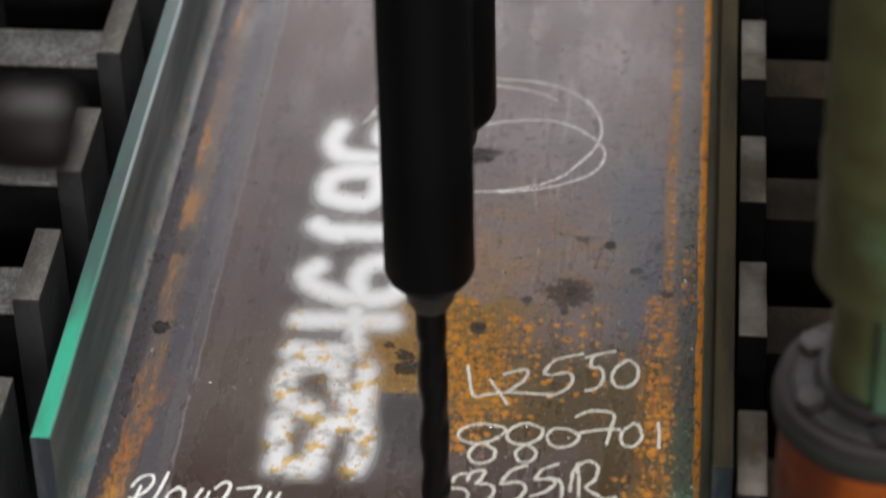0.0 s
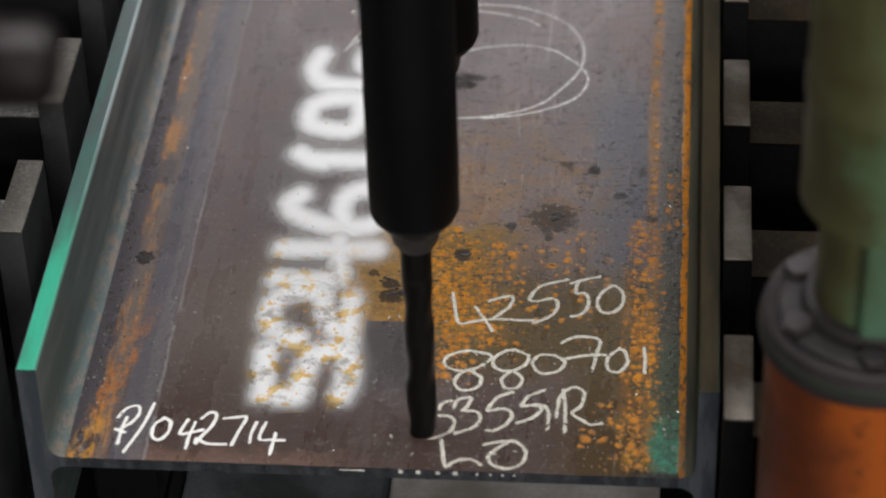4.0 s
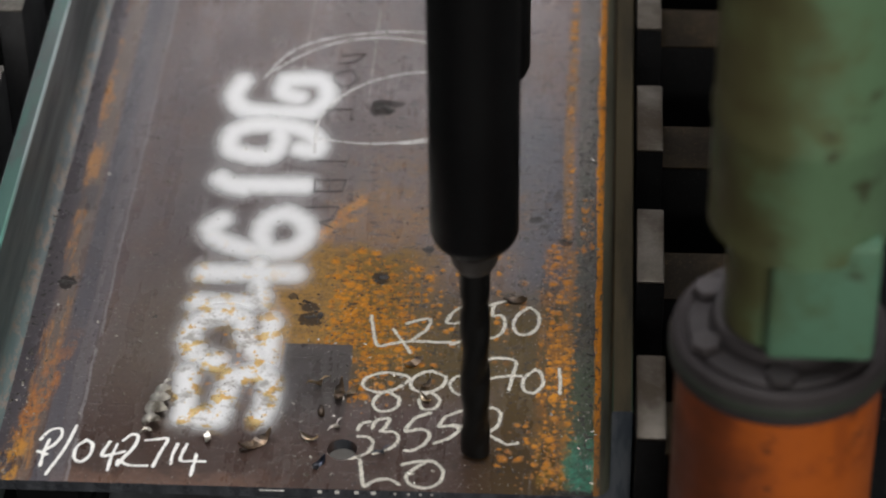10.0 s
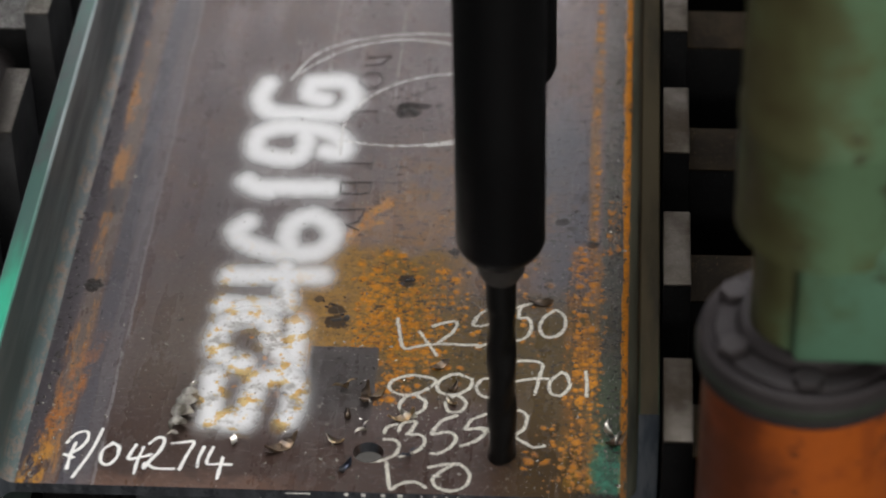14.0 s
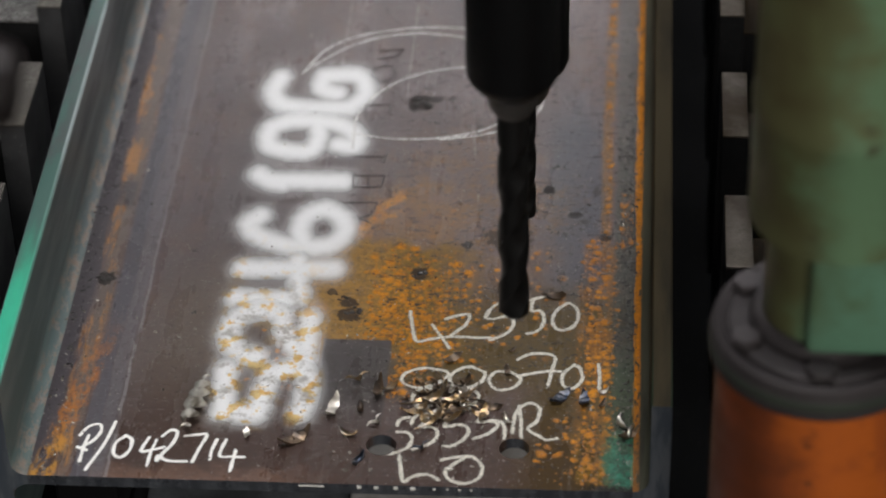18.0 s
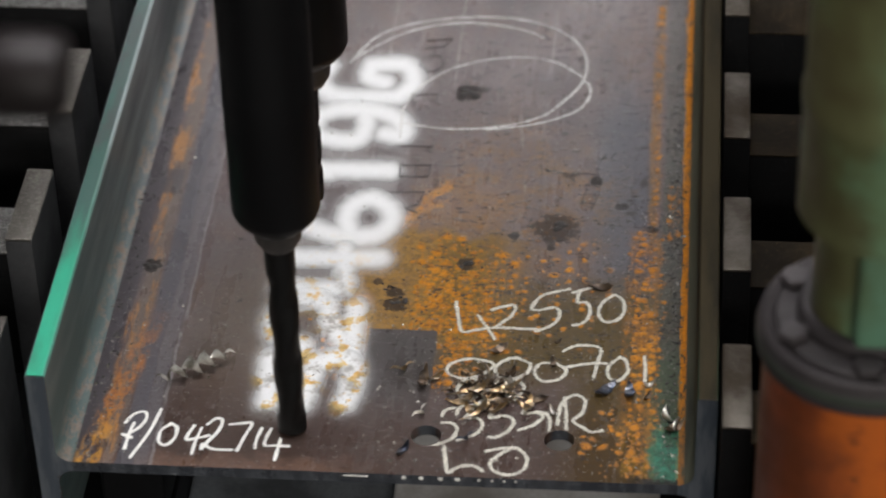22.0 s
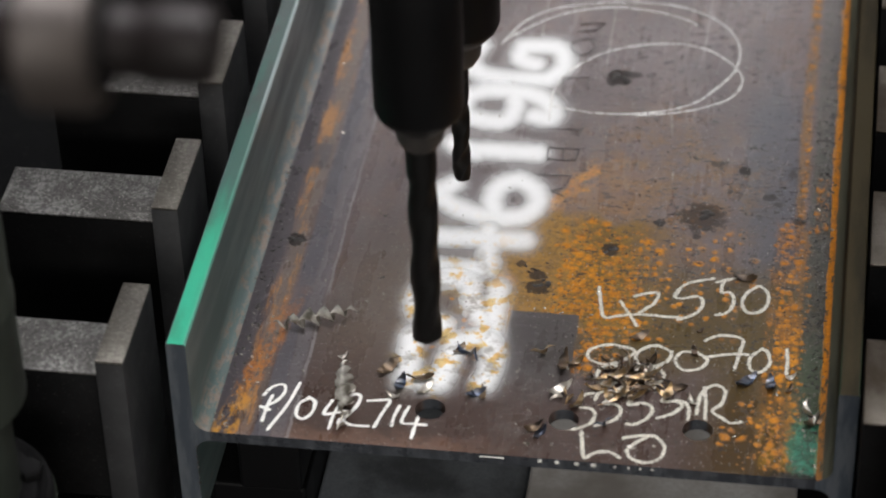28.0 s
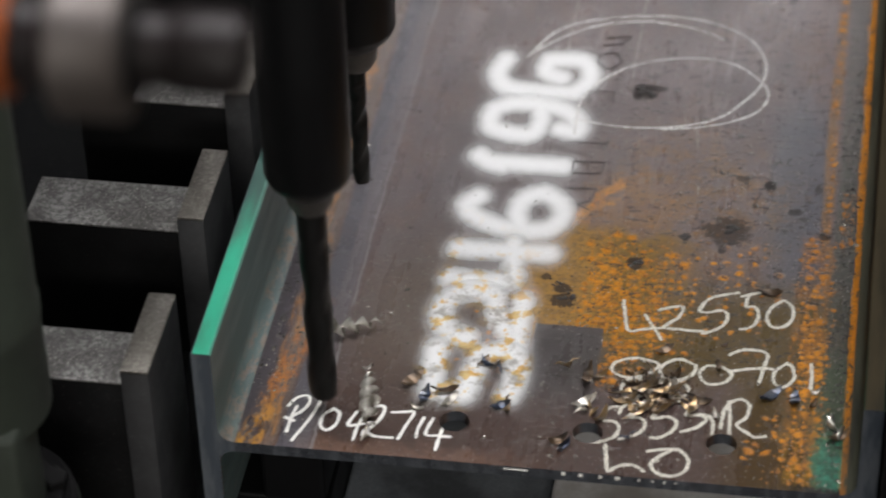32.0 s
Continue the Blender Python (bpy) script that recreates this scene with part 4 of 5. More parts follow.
CHALK = {
    "code_top": "48.6,228.1 51.8,207.7 56.6,189.5 67.4,192.6 84.7,196.4 102.2,196.3 117.6,196.1; 68.1,212.2 75,198.8 81.5,187.4 84.3,181.7; 79.4,219.8 88,224.1 98.5,226.1 96.7,213.3 90.4,205.2 84.6,198; 143.5,251 132.3,246.5 120,240 112.7,223.8 119.6,221.3 132,225.8 136.6,218.8 134.1,206.9 127,198.8 117.3,193.8; 146.5,246.3 157.5,251.5 170,256; 152.1,247.3 150.8,239.2 151.6,232.9 158.1,233.5 162,224.5 160.4,212.6 155.4,205.4 148.3,202.8; 180.5,244.3 172,234 169.2,220.1 174,209.2 184,210.8 190.6,222.8 189.5,236.7 183,245.2",
    "code_mid": "83,151.8 66.6,155.2 50.9,148.7 48.1,138 59.2,130.1 75,134.5 85.7,147 83,151.8; 75,134.5 61.8,126.8 58.2,114.1 65.6,106.2 76.6,110.9 79.1,122.1 70.7,130; 115.3,152 101.1,158.4 88,147.1 90.1,135.2 102.7,131.7 114.5,141.4 115.8,152.1; 102.7,131.7 95.5,121.6 99.4,110.7 108.4,111.9 112.4,122.5 105,131.8; 136.9,153.2 124.5,152.5 119.6,141 127,130.2 140.5,133.7 145.5,145.1 136.9,153.2; 142.1,169.1 153.4,176.8 172,174.9 170.8,154.9 167.9,135.1; 143.1,147.8 163.5,154.5 178.2,155.3; 188.5,162.9 180.1,151.9 180.6,137.9 189.3,134.8 195.9,145.6 194.1,159.7 188.5,164.3; 209.1,165.4 210.4,149.9 210.3,134.5",
    "grade": "57.4,93.8 50,90 48.3,83; 48.9,75.1 57,74.5 61.6,67.8 58.3,56.8 49.6,50.3 41.2,47.9; 59.6,84.9 62.4,94.8 72.6,98 69.9,86.4 66.8,81.8 77.1,81.6 81.7,74.9 78.3,64.5 67.4,57.2 62.9,55.3; 94.4,100.4 88.2,89 87.4,82.8 99.8,86.1 106.7,79.5 103.1,69.1 94.5,60.2 87.3,59.9; 94.4,100.4 105.6,106.5; 118.5,102.6 113.4,90.2 122.6,91.3 129.6,87.5 123.3,76.9 111.1,69.5; 118.5,102.6 130.8,110.1; 123.6,92.4 131.8,91 135.7,80.9 134.9,63.8; 145.8,110.8 148.4,88.4 149.1,61.1; 141.5,77.7 142.9,98.5 147.1,109.1 154.9,114.8 162.8,108.1 160.4,92.4 153.9,83.5 162.2,75.3 169.2,70.5 177.8,72.6",
    "size": "51.8,51.4 55,33.1 57.9,16.7 65.3,23 76.4,25.8 85.8,19.6; 86.5,43 97.6,46.8 111.2,47.5 119.7,36.2 117.1,22.8 106.2,16.3 94.8,20.1 90.8,29.8 98,40.2 104.5,45.5",
    "order": "-199.7,61 -201.7,46.1 -202.2,30; -206.7,60.7 -201.4,71.4 -192.9,74.8 -190.5,65.9 -194.8,55.3 -200.8,49.1; -206.4,46.5 -198.9,43.3; -180.3,78.4 -185.9,49.8 -196,20.1; -169.6,60.9 -176.4,53.2 -176.3,40 -169.7,35.9 -164.1,44.9 -163.9,56.7 -169.7,61.8; -150.4,60.3 -154.6,43.9 -145.3,45.8 -136.8,49.2; -144,57.7 -146.7,41.4 -147.5,26.8; -139.7,62.3 -133.8,70 -128.4,67.3 -130.5,53.9 -136.8,41.8 -140.5,32.9 -140.3,38.7 -131.6,33.3 -116.7,33.1; -121.8,63.2 -112,65.1 -104.1,65.5 -108.7,47.5 -111.7,32.8; -95.4,60 -97.8,48.1 -98.3,36.3; -87.8,60.3 -91,41.1 -80.9,40.1 -71,40; -78.2,50.5 -79.6,37.2 -80.5,23.3",
    "ring": "-76.9,584.9 -53.6,612.4 -23.2,637.5 19.4,651.6 57.9,648.9 85.7,640 100.3,629.8; -80,578.2 -60,621.8 -29.4,646.1 18.8,660.4 68.1,662 107,648.5 132.4,625.1 143.9,592.1 142,559.3 125.9,526.7 103.6,498.9 63,481.5 21.6,477.4 -10,481.6 -23.3,484.7; -21.2,461.8 -22.2,484.8 -20.7,515.4 -5.1,549.8 24.7,578.8 66.6,594.3 104.2,593.6 131.8,575.7 148.7,548.5 144.5,521 126.9,502.4 93.9,486.1 58,477.8",
}
STENCIL = {
    "G": "-99,573 -104,550 -97,533 -86,526 -62,524 -30,526; -30,526 -18,545 -18,562 -28,579 -58,577; -58,577 -59,557 -44,549",
    "nine": "-85,502 -99,490 -99,466 -85,457 -64,455 -55,468 -55,490 -62,504 -85,502; -62,504 -36,498 -21,482 -20,466 -35,467",
    "one": "-102,418 -90,409 -80,406; -90,410 -25,411",
    "six": "-94,357 -103,345 -95,331 -80,321 -55,314 -30,316; -57,337 -54,357 -38,369 -22,357 -17,340 -26,320 -48,314 -57,337",
    "four": "-101,282 -22,284; -101,241 -68,240 -52,244; -54,292 -48,243",
    "two": "-76,226 -92,220 -102,203 -99,181 -86,167 -75,163; -76,226 -61,221 -57,205 -50,186 -38,168; -36,217 -35,164",
    "five": "-99,147 -95,96; -95,94 -68,94; -67,95 -64,125 -61,142; -61,143 -40,151 -31,139 -29,115 -32,97",
}

for i, key in enumerate(STENCIL):
    marking("stencil_character", lines(STENCIL[key]), 0.0005, 0.004, 0.0019, SPRAY, beam, "soft-edged white sprayed stencil character", z=0.00015 + 0.00004 * i, wobble=0.001, aspect=0.74, mist=0.0078)
HAND = (("code_top", CHALKY, 0.0011, 0.0019, "chalk number 42550"), ("code_mid", CHALKY, 0.0011, 0.0019, "chalk number 88070"), ("grade", CHALKY, 0.0011, 0.0019, "chalk steel grade S355JR"),
        ("size", CHALKY, 0.0011, 0.0019, "chalk letters L0"), ("order", PEN, 0.0010, 0.0010, "white paint-pen writing P/O 42714"), ("ring", CHALKWHITE, 0.0009, 0.0016, "looping hand-drawn chalk circle"))
for key, mat, half, soft, label in HAND:
    marking("handwriting", lines(CHALK[key]), half, soft, 0.0011, mat, beam, label, z=0.0005, wobble=0.0006)

# fans of bright scratches left by a whirling chip, with chalk dots
rng = random.Random(5)
fan = []
for i in range(44):
    a = radians(112 + i * 3.4 + rng.uniform(-2, 2))
    r0 = 0.022 + rng.random() * 0.022
    r1 = r0 + 0.012 + rng.random() * 0.024
    fan.append([(0.037 + r0 * math.cos(a), 0.062 + r0 * math.sin(a) * 0.9), (0.037 + r1 * math.cos(a + 0.12), 0.062 + r1 * math.sin(a + 0.12) * 0.9)])
marking("scratch_fan", fan, 0.0001, 0.0006, 0.0006, SCORED, beam, "fan of fine bright scratches", z=0.0004)
dots = [[s[1], (s[1][0] + 0.0006, s[1][1] + 0.0004)] for s in fan[::3]]
marking("bright_grains", dots, 0.0004, 0.0008, 0.0006, FAINT, beam, "bright grains at the ends of the scratches", z=0.00042)
scr = [[(rng.uniform(-0.02, 0.03), rng.uniform(0.095, 0.15))] for i in range(9)]
scr = [[p[0], (p[0][0] + rng.uniform(-0.008, 0.012), p[0][1] - rng.uniform(0.004, 0.02))] for p in scr]
scr += [[(rng.uniform(-0.03, 0.03), rng.uniform(0.02, 0.05)), (rng.uniform(-0.03, 0.03), rng.uniform(0.02, 0.05))] for i in range(4)]
marking("scratches", scr, 0.0002, 0.0006, 0.0006, SCORED, beam, "short bright scratches", z=0.0004)
long = [[(rng.uniform(-0.17, 0.19), y0), (0, 0)] for y0 in (0.1, 0.2, 0.3, 0.35, 0.4, 0.45, 0.5, 0.6)]
for s in long:
    s[1] = (s[0][0] + rng.uniform(-0.004, 0.004), s[0][1] + rng.uniform(0.06, 0.2))
marking("roll_lines", long, 0.0002, 0.0008, 0.0009, FAINT, beam, "faint bright lines along the rolling direction", z=0.0004)

# raised mill mark, worn and partly lost
# paler than the web: the ridges' glint is put into the base colour
GLINTMARK = worn("glint_pale_scale", (0.15, 0.138, 0.138), (0.06, 0.052, 0.052), 0.3, 0.2, 60, 0.2)


def raised(bm, strokes, wide=0.0015, high=0.001):
    """Low rounded ridges along strokes given in millimetres."""
    for s in lines(strokes):
        for (ax, ay), (bx, by) in zip(s, s[1:]):
            d = math.hypot(bx - ax, by - ay)
            t = len(bm.verts)
            box(bm, (-wide / 2, -wide / 2, 0.0), (d + wide / 2, wide / 2, high), 0.0004, 1)
            bm.verts.ensure_lookup_table()
            m = pose(ax, ay, 0, 0, 0, math.degrees(math.atan2(by - ay, bx - ax)))
            for v in bm.verts[t:]:
                v.co = m @ v.co


for strokes in ("-18,449 9,450; 11,456 8,441", "-17,420 11,421 9,404; -17,420 -16,403; -3,420 -2,403 9,404; -16,403 -2,403", "-22,379 8,381; 8,381 6,371; -7,357 4,363; -7,357 5,350",
                "-3,596 -13,588 -13,577 -4,568 5,573 9,584 5,594 -3,596", "5,610 14,624; -8,620 14,624; 5,610 -10,607", "-16,530 8,532; -16,530 -14,514; 8,532 7,518"):
    bm = bmesh.new()
    raised(bm, strokes)
    part("mill_mark", bm, GLINTMARK, beam, "raised worn mill mark")

# burrs and chalk dabs along the sawn front edge
DAB = worn("chalk_dab", (0.75, 0.74, 0.7), (0.5, 0.49, 0.46), 0.9, 0.0, 60, 0.2)
for x, w, h in ((-0.0147, 0.02, 0.0012), (0.0235, 0.0035, 0.003), (0.037, 0.0035, 0.003), (0.0525, 0.0035, 0.003), (0.066, 0.004, 0.003), (0.083, 0.002, 0.002), (0.0935, 0.002, 0.0016), (0.103, 0.002, 0.0016), (0.112, 0.002, 0.0016)):
    bm = bmesh.new()
    box(bm, (x - w / 2, Y0 - 0.0009, -0.0028 - h / 2), (x + w / 2, Y0 + 0.0002, -0.0028 + h / 2), 0.0004, 1)
    part("chalk_dab", bm, DAB, beam)
bm = bmesh.new()
for i in range(14):
    z = -0.016 - i * 0.0058 - rng.random() * 0.002
    bmesh.ops.create_icosphere(bm, subdivisions=1, radius=0.0007 + rng.random() * 0.0006, matrix=Matrix.Translation((XL + TF + 0.0004, Y0 - 0.0002, z)))
part("burr", bm, CHROME, beam, "bright saw burrs on the flange end")

# ---- slugs still in the bores ----
slugs = []
for hx in HOLES:
    s = thing("web_slug", "round piece of the web that the drill cuts out", "steel slug")
    n = 48
    bm = lathe(bmesh.new(), [(HOLE_R - 0.00003, -TW), (HOLE_R - 0.00003, -0.0002), (HOLE_R - 0.0001, 0.0)], n, "z", (hx, HOLE_Y, 0))
    part("disc", bm, WEB, s)
    for key, mat, half, soft, label in HAND[2:3]:
        marking("handwriting", lines(CHALK[key]), half, soft, 0.0011, mat, s, "", z=0.0005, wobble=0.0006, keep_in=hx)
    slugs.append(s)

# ---- chips ----
def chip_material(name, a, b, rough=0.28, metal=0.85):
    k = Mat(name).local()
    n = k.noise(120, 3, 0.6)
    k.bump(k.noise(900, 2, 0.5, (1, 1, 6)), 0.3, 0.0003)
    return k.end(k.mix(k.ramp(n, 0.35, 0.65), a, b), rough, metal)


STRAW = chip_material("straw_coloured_chip", (0.36, 0.24, 0.12), (0.36, 0.33, 0.28))
SILVER = chip_material("bright_steel_chip", (0.72, 0.69, 0.63), (0.36, 0.33, 0.28), 0.36)
BLUED = chip_material("blued_steel_chip", (0.03, 0.042, 0.07), (0.12, 0.12, 0.13))
FINNED = chip_material("bright_finned_chip", (0.82, 0.79, 0.73), (0.22, 0.2, 0.165), 0.26, 0.68)
DUSKY = chip_material("dark_steel_chip", (0.17, 0.12, 0.08), (0.06, 0.05, 0.045), 0.35)


def ribbon(fn, n, wide, seed, thick=0.0003, jag=0.45):
    """A thin ragged strip along a path: fn(t) gives the place, the strip's cross direction and its normal."""
    bm = bmesh.new()
    prev = None
    rg = random.Random(seed)
    for i in range(n + 1):
        p, w, u = fn(i / n)
        taper = min(1.0, 0.12 + 2.6 * min(i / n, 1 - i / n))
        a0, a1 = (wide * taper * (1 - jag * rg.random()) for q in range(2))
        row = [bm.verts.new(p + w * a + u * b) for a, b in ((-a0, -thick), (0, -thick * 2.2), (a1, -thick), (a1, thick), (0, thick * 0.6), (-a0, thick))]
        if prev:
            for k in range(6):
                bm.faces.new((prev[k], prev[(k + 1) % 6], row[(k + 1) % 6], row[k]))
        else:
            bm.faces.new(row[::-1])
        prev = row
    bm.faces.new(prev)
    low = min(v.co.z for v in bm.verts)
    bmesh.ops.translate(bm, verts=bm.verts[:], vec=(0, 0, -low))
    return bm


def spiral_chip(turns, length, radius, wide, seed):
    """A drill's long chip: a leaf-like fin wound round a slim core, tapering to both ends."""
    def fn(t):
        a = 2 * math.pi * turns * t
        out = Vector((0, math.cos(a), math.sin(a)))
        size = 0.5 + 0.5 * math.sin(math.pi * min(1.0, 0.12 + t))
        slant = (Vector((0.75, 0, 0)) + out * 0.72).normalized()
        side = slant.cross(Vector((0, -math.sin(a), math.cos(a)))).normalized()
        return Vector((length * (t - 0.5), 0, 0)) + out * radius * 0.6 * size, slant * size, side
    return ribbon(fn, int(turns * 16), wide, seed, 0.0002, 0.25)


def curl_chip(turn, radius, wide, lift, seed, twist=1.2):
    def fn(t):
        a = turn * (t - 0.5)
        out = Vector((math.sin(a), 0, 1 - math.cos(a)))
        nrm = Vector((-math.sin(a), 0, math.cos(a)))
        q = twist * (t - 0.4)
        cross = Vector((0, 1, 0)) * math.cos(q) + nrm * math.sin(q)
        return out * radius + Vector((0, lift * t, 0)), cross, nrm * math.cos(q) - Vector((0, 1, 0)) * math.sin(q)
    return ribbon(fn, 9, wide, seed)


def strand_chip(radius, turn, wide, seed):
    """A long thin strip bent into an arc, twisting on its way and humped in the middle."""
    def fn(t):
        a = turn * (t - 0.5)
        out = Vector((math.sin(a), 1 - math.cos(a), 0))
        q = 2.6 * t + seed
        cross = Vector((-math.sin(a), math.cos(a), 0)) * math.cos(q) + Vector((0, 0, 1)) * math.sin(q)
        nrm = Vector((math.sin(a), -math.cos(a), 0)) * math.sin(q) + Vector((0, 0, 1)) * math.cos(q)
        return out * radius + Vector((0, 0, 0.005 * math.sin(math.pi * t))), cross, nrm
    return ribbon(fn, 14, wide, seed)


chip_meshes = {}


def chip(kind, mat, x, y, turn, when, roll=0.0, size=1.0, swept=False):
    """A chip that leaves the drill at a moment and comes to rest on the web."""
    key = (kind, mat.name, len(chips) % 3)
    if key not in chip_meshes:
        q = len(chip_meshes) + 1
        bm = {"curl": lambda: curl_chip(3.0, 0.0036, 0.0026, 0.006, q, 0.9), "flake": lambda: curl_chip(1.5 + 0.4 * (q % 3), 0.0085, 0.0034, 0.005, q, 1.6), "twist": lambda: spiral_chip(1.3, 0.017, 0.0036, 0.0028, q), "strand": lambda: strand_chip(0.012 + 0.004 * (q % 4), 1.6 + 0.5 * (q % 3), 0.0021, q), "spiral": lambda: spiral_chip(6.0, 0.064, 0.0068, 0.0056, q)}[kind]()
        bm.normal_update()
        me = bpy.data.meshes.new("metal_chip")
        for fc in bm.faces:
            fc.smooth = kind == "curl"
        bm.to_mesh(me)
        bm.free()
        me.materials.append(mat)
        chip_meshes[key] = me
    ob = new("metal_chip", chip_meshes[key])
    ob.scale = (size * 1.18,) * 3
    words = {"curl": "small tightly curled", "flake": "small bent", "twist": "short twisted", "spiral": "long spiral", "strand": "long curved"}[kind]
    tone = {"straw_coloured_chip": "straw-coloured", "bright_steel_chip": "bright", "bright_finned_chip": "bright", "blued_steel_chip": "blued", "dark_steel_chip": "dark"}[mat.name]
    tagged(ob, words + " " + tone + " steel chip lying on the beam's web", "metal chip", "chips on the web")
    chips.append((ob, when, pose(x, y, 0.0003, roll, 0, turn), swept))
    return ob


chips = []
first = chip("spiral", FINNED, -0.116, 0.098, 80, 4.4, 0, 1.0)
spot = random.Random(11)
swept_chips = (
    ("flake", DUSKY, -0.031, 0.057, 20, 5.0, 1.6), ("flake", SILVER, -0.0746, 0.068, 250, 4.7, 0.9), ("curl", STRAW, 0.0125, 0.072, 130, 5.2, 1.3), ("flake", SILVER, -0.002, 0.098, 60, 15.2, 1.4), ("flake", DUSKY, -0.04, 0.06, 200, 5.1, 1.1), ("curl", DUSKY, 0.02, 0.1, 60, 7.3, 1.1),
)
early_chips = (
    ("twist", SILVER, 0.0308, 0.0845, 60, 5.7, 0.9), ("twist", BLUED, 0.069, 0.056, 40, 5.4, 0.8), ("flake", STRAW, 0.038, 0.131, 200, 7.2, 1.0), ("flake", DUSKY, 0.033, 0.124, 70, 7.2, 1.3), ("curl", DUSKY, 0.102, 0.136, 20, 7.3, 1.2), ("flake", DUSKY, 0.137, 0.1527, 80, 7.4, 0.9), ("curl", DUSKY, 0.1375, 0.178, 10, 5.6, 0.7),
    ("flake", DUSKY, 0.089, 0.164, 10, 4.6, 1.2), ("curl", STRAW, 0.104, 0.122, 95, 5.4, 1.2), ("curl", BLUED, 0.0184, 0.0455, 200, 4.9, 1.4), ("twist", STRAW, 0.011, 0.139, 30, 8.8, 1.0),
    ("twist", SILVER, 0.231, 0.083, 110, 13.2, 1.5), ("flake", DUSKY, 0.236, 0.075, 20, 13.4, 1.1),
)
second_chips = (
    ("curl", SILVER, 0.141, 0.091, 80, 15.6, 1.1), ("flake", BLUED, 0.181, 0.117, 25, 15.3, 1.6), ("flake", BLUED, 0.202, 0.118, 70, 15.1, 1.2), ("curl", SILVER, 0.214, 0.127, 0, 14.9, 0.9),
    ("flake", DUSKY, 0.172, 0.257, 150, 9.2, 1.4), ("curl", DUSKY, 0.215, 0.112, 30, 14.7, 1.0), ("flake", STRAW, 0.062, 0.097, 10, 11.2, 1.2), ("flake", SILVER, 0.07, 0.107, 120, 12.3, 1.2),
    ("curl", STRAW, 0.08, 0.101, 210, 14.7, 1.2), ("flake", STRAW, 0.088, 0.097, 160, 15.0, 1.4), ("twist", DUSKY, 0.098, 0.101, 40, 14.8, 1.0),
)
pile_chips = (
    ("flake", SILVER, 0.105, 0.112, 75, 15.2, 1.3), ("curl", DUSKY, 0.094, 0.111, 300, 15.3, 1.1), ("flake", STRAW, 0.114, 0.099, 240, 15.4, 1.2), ("twist", STRAW, 0.078, 0.092, 15, 15.1, 0.9),
    ("flake", DUSKY, 0.121, 0.104, 330, 15.5, 1.3), ("flake", STRAW, 0.067, 0.09, 280, 15.0, 1.0), ("curl", STRAW, 0.086, 0.108, 170, 14.9, 1.3), ("flake", DUSKY, -0.11, 0.1, 25, 25.8, 1.6),
    ("flake", DUSKY, -0.083, 0.097, 170, 27.15, 1.5), ("flake", BLUED, -0.096, 0.083, 60, 26.9, 1.2), ("curl", SILVER, -0.099, 0.073, 120, 27.4, 1.1),
)
late_chips = (
    ("flake", SILVER, -0.08, 0.086, 210, 27.35, 1.3), ("twist", BLUED, -0.048, 0.127, 140, 26.8, 1.4), ("flake", DUSKY, -0.055, 0.132, 40, 26.9, 1.1), ("flake", BLUED, -0.036, 0.078, 5, 26.6, 1.2),
    ("flake", STRAW, -0.028, 0.08, 80, 26.5, 0.9), ("curl", DUSKY, 0.014, 0.041, 350, 25.4, 1.5), ("twist", STRAW, 0.038, 0.084, 100, 23.2, 1.1), ("flake", SILVER, 0.031, 0.09, 20, 25.2, 1.2),
    ("flake", STRAW, 0.044, 0.079, 230, 25.6, 1.1), ("twist", SILVER, -0.137, 0.031, 85, 27.15, 0.8), ("curl", SILVER, -0.151, 0.112, 10, 25.7, 0.8),
)
for kind, mat, x, y, turn, when, size in swept_chips:
    chip(kind, mat, x, y, turn, when, spot.uniform(-15, 15), size, True)
for kind, mat, x, y, turn, when, size in early_chips + second_chips + pile_chips + late_chips:
    chip(kind, mat, x, y, turn, when, spot.uniform(-15, 15), size)
chip("spiral", FINNED, -0.141, 0.068, 100, 25.6, 0, 1.0)
for i in range(14):
    a = radians(26 * i)
    chip("strand", (DUSKY, STRAW, DUSKY)[i % 3], 0.084 + spot.uniform(0.008, 0.02) * math.cos(a), 0.112 + spot.uniform(0.006, 0.02) * math.sin(a), spot.uniform(0, 360), spot.uniform(14.55, 16.2), spot.uniform(-12, 12), spot.uniform(0.7, 1.0))
for i in range(22):
    x, y = 0.086 + spot.gauss(0, 0.016), 0.112 + spot.gauss(0, 0.013)
    chip(spot.choice(("flake", "curl", "twist", "flake")), spot.choice((STRAW, DUSKY, DUSKY, DUSKY, SILVER)), x, y, spot.uniform(0, 360), spot.uniform(14.55, 16.2), spot.uniform(-35, 35), spot.uniform(0.6, 0.95))

# fine swarf and grit strewn over the web
bm = bmesh.new()
for i in range(680):
    near = spot.random() < 0.6
    x, y = (spot.gauss(0.06, 0.1), abs(spot.gauss(0, 0.1)) + 0.02) if near else (spot.uniform(-0.24, 0.24), spot.uniform(0.02, 0.75))
    if spot.random() < 0.25:
        x = spot.choice((spot.gauss(0.234, 0.006), spot.gauss(-0.225, 0.016)))
    if not -0.244 < x < 0.244 or min(math.hypot(x - h, y - HOLE_Y) for h in HOLES) < 0.026:
        continue
    r = spot.uniform(0.0004, 0.0011)
    m = pose(x, y, r * 0.5, spot.uniform(0, 90), spot.uniform(0, 90), spot.uniform(0, 360)) @ Matrix.Diagonal((2.2, 1.0, 0.5, 1))
    bmesh.ops.create_icosphere(bm, subdivisions=1, radius=r, matrix=m)
tagged(part("fine_swarf", bm, FINNED), "fine bright swarf strewn over the web", "swarf", kind="stuff")

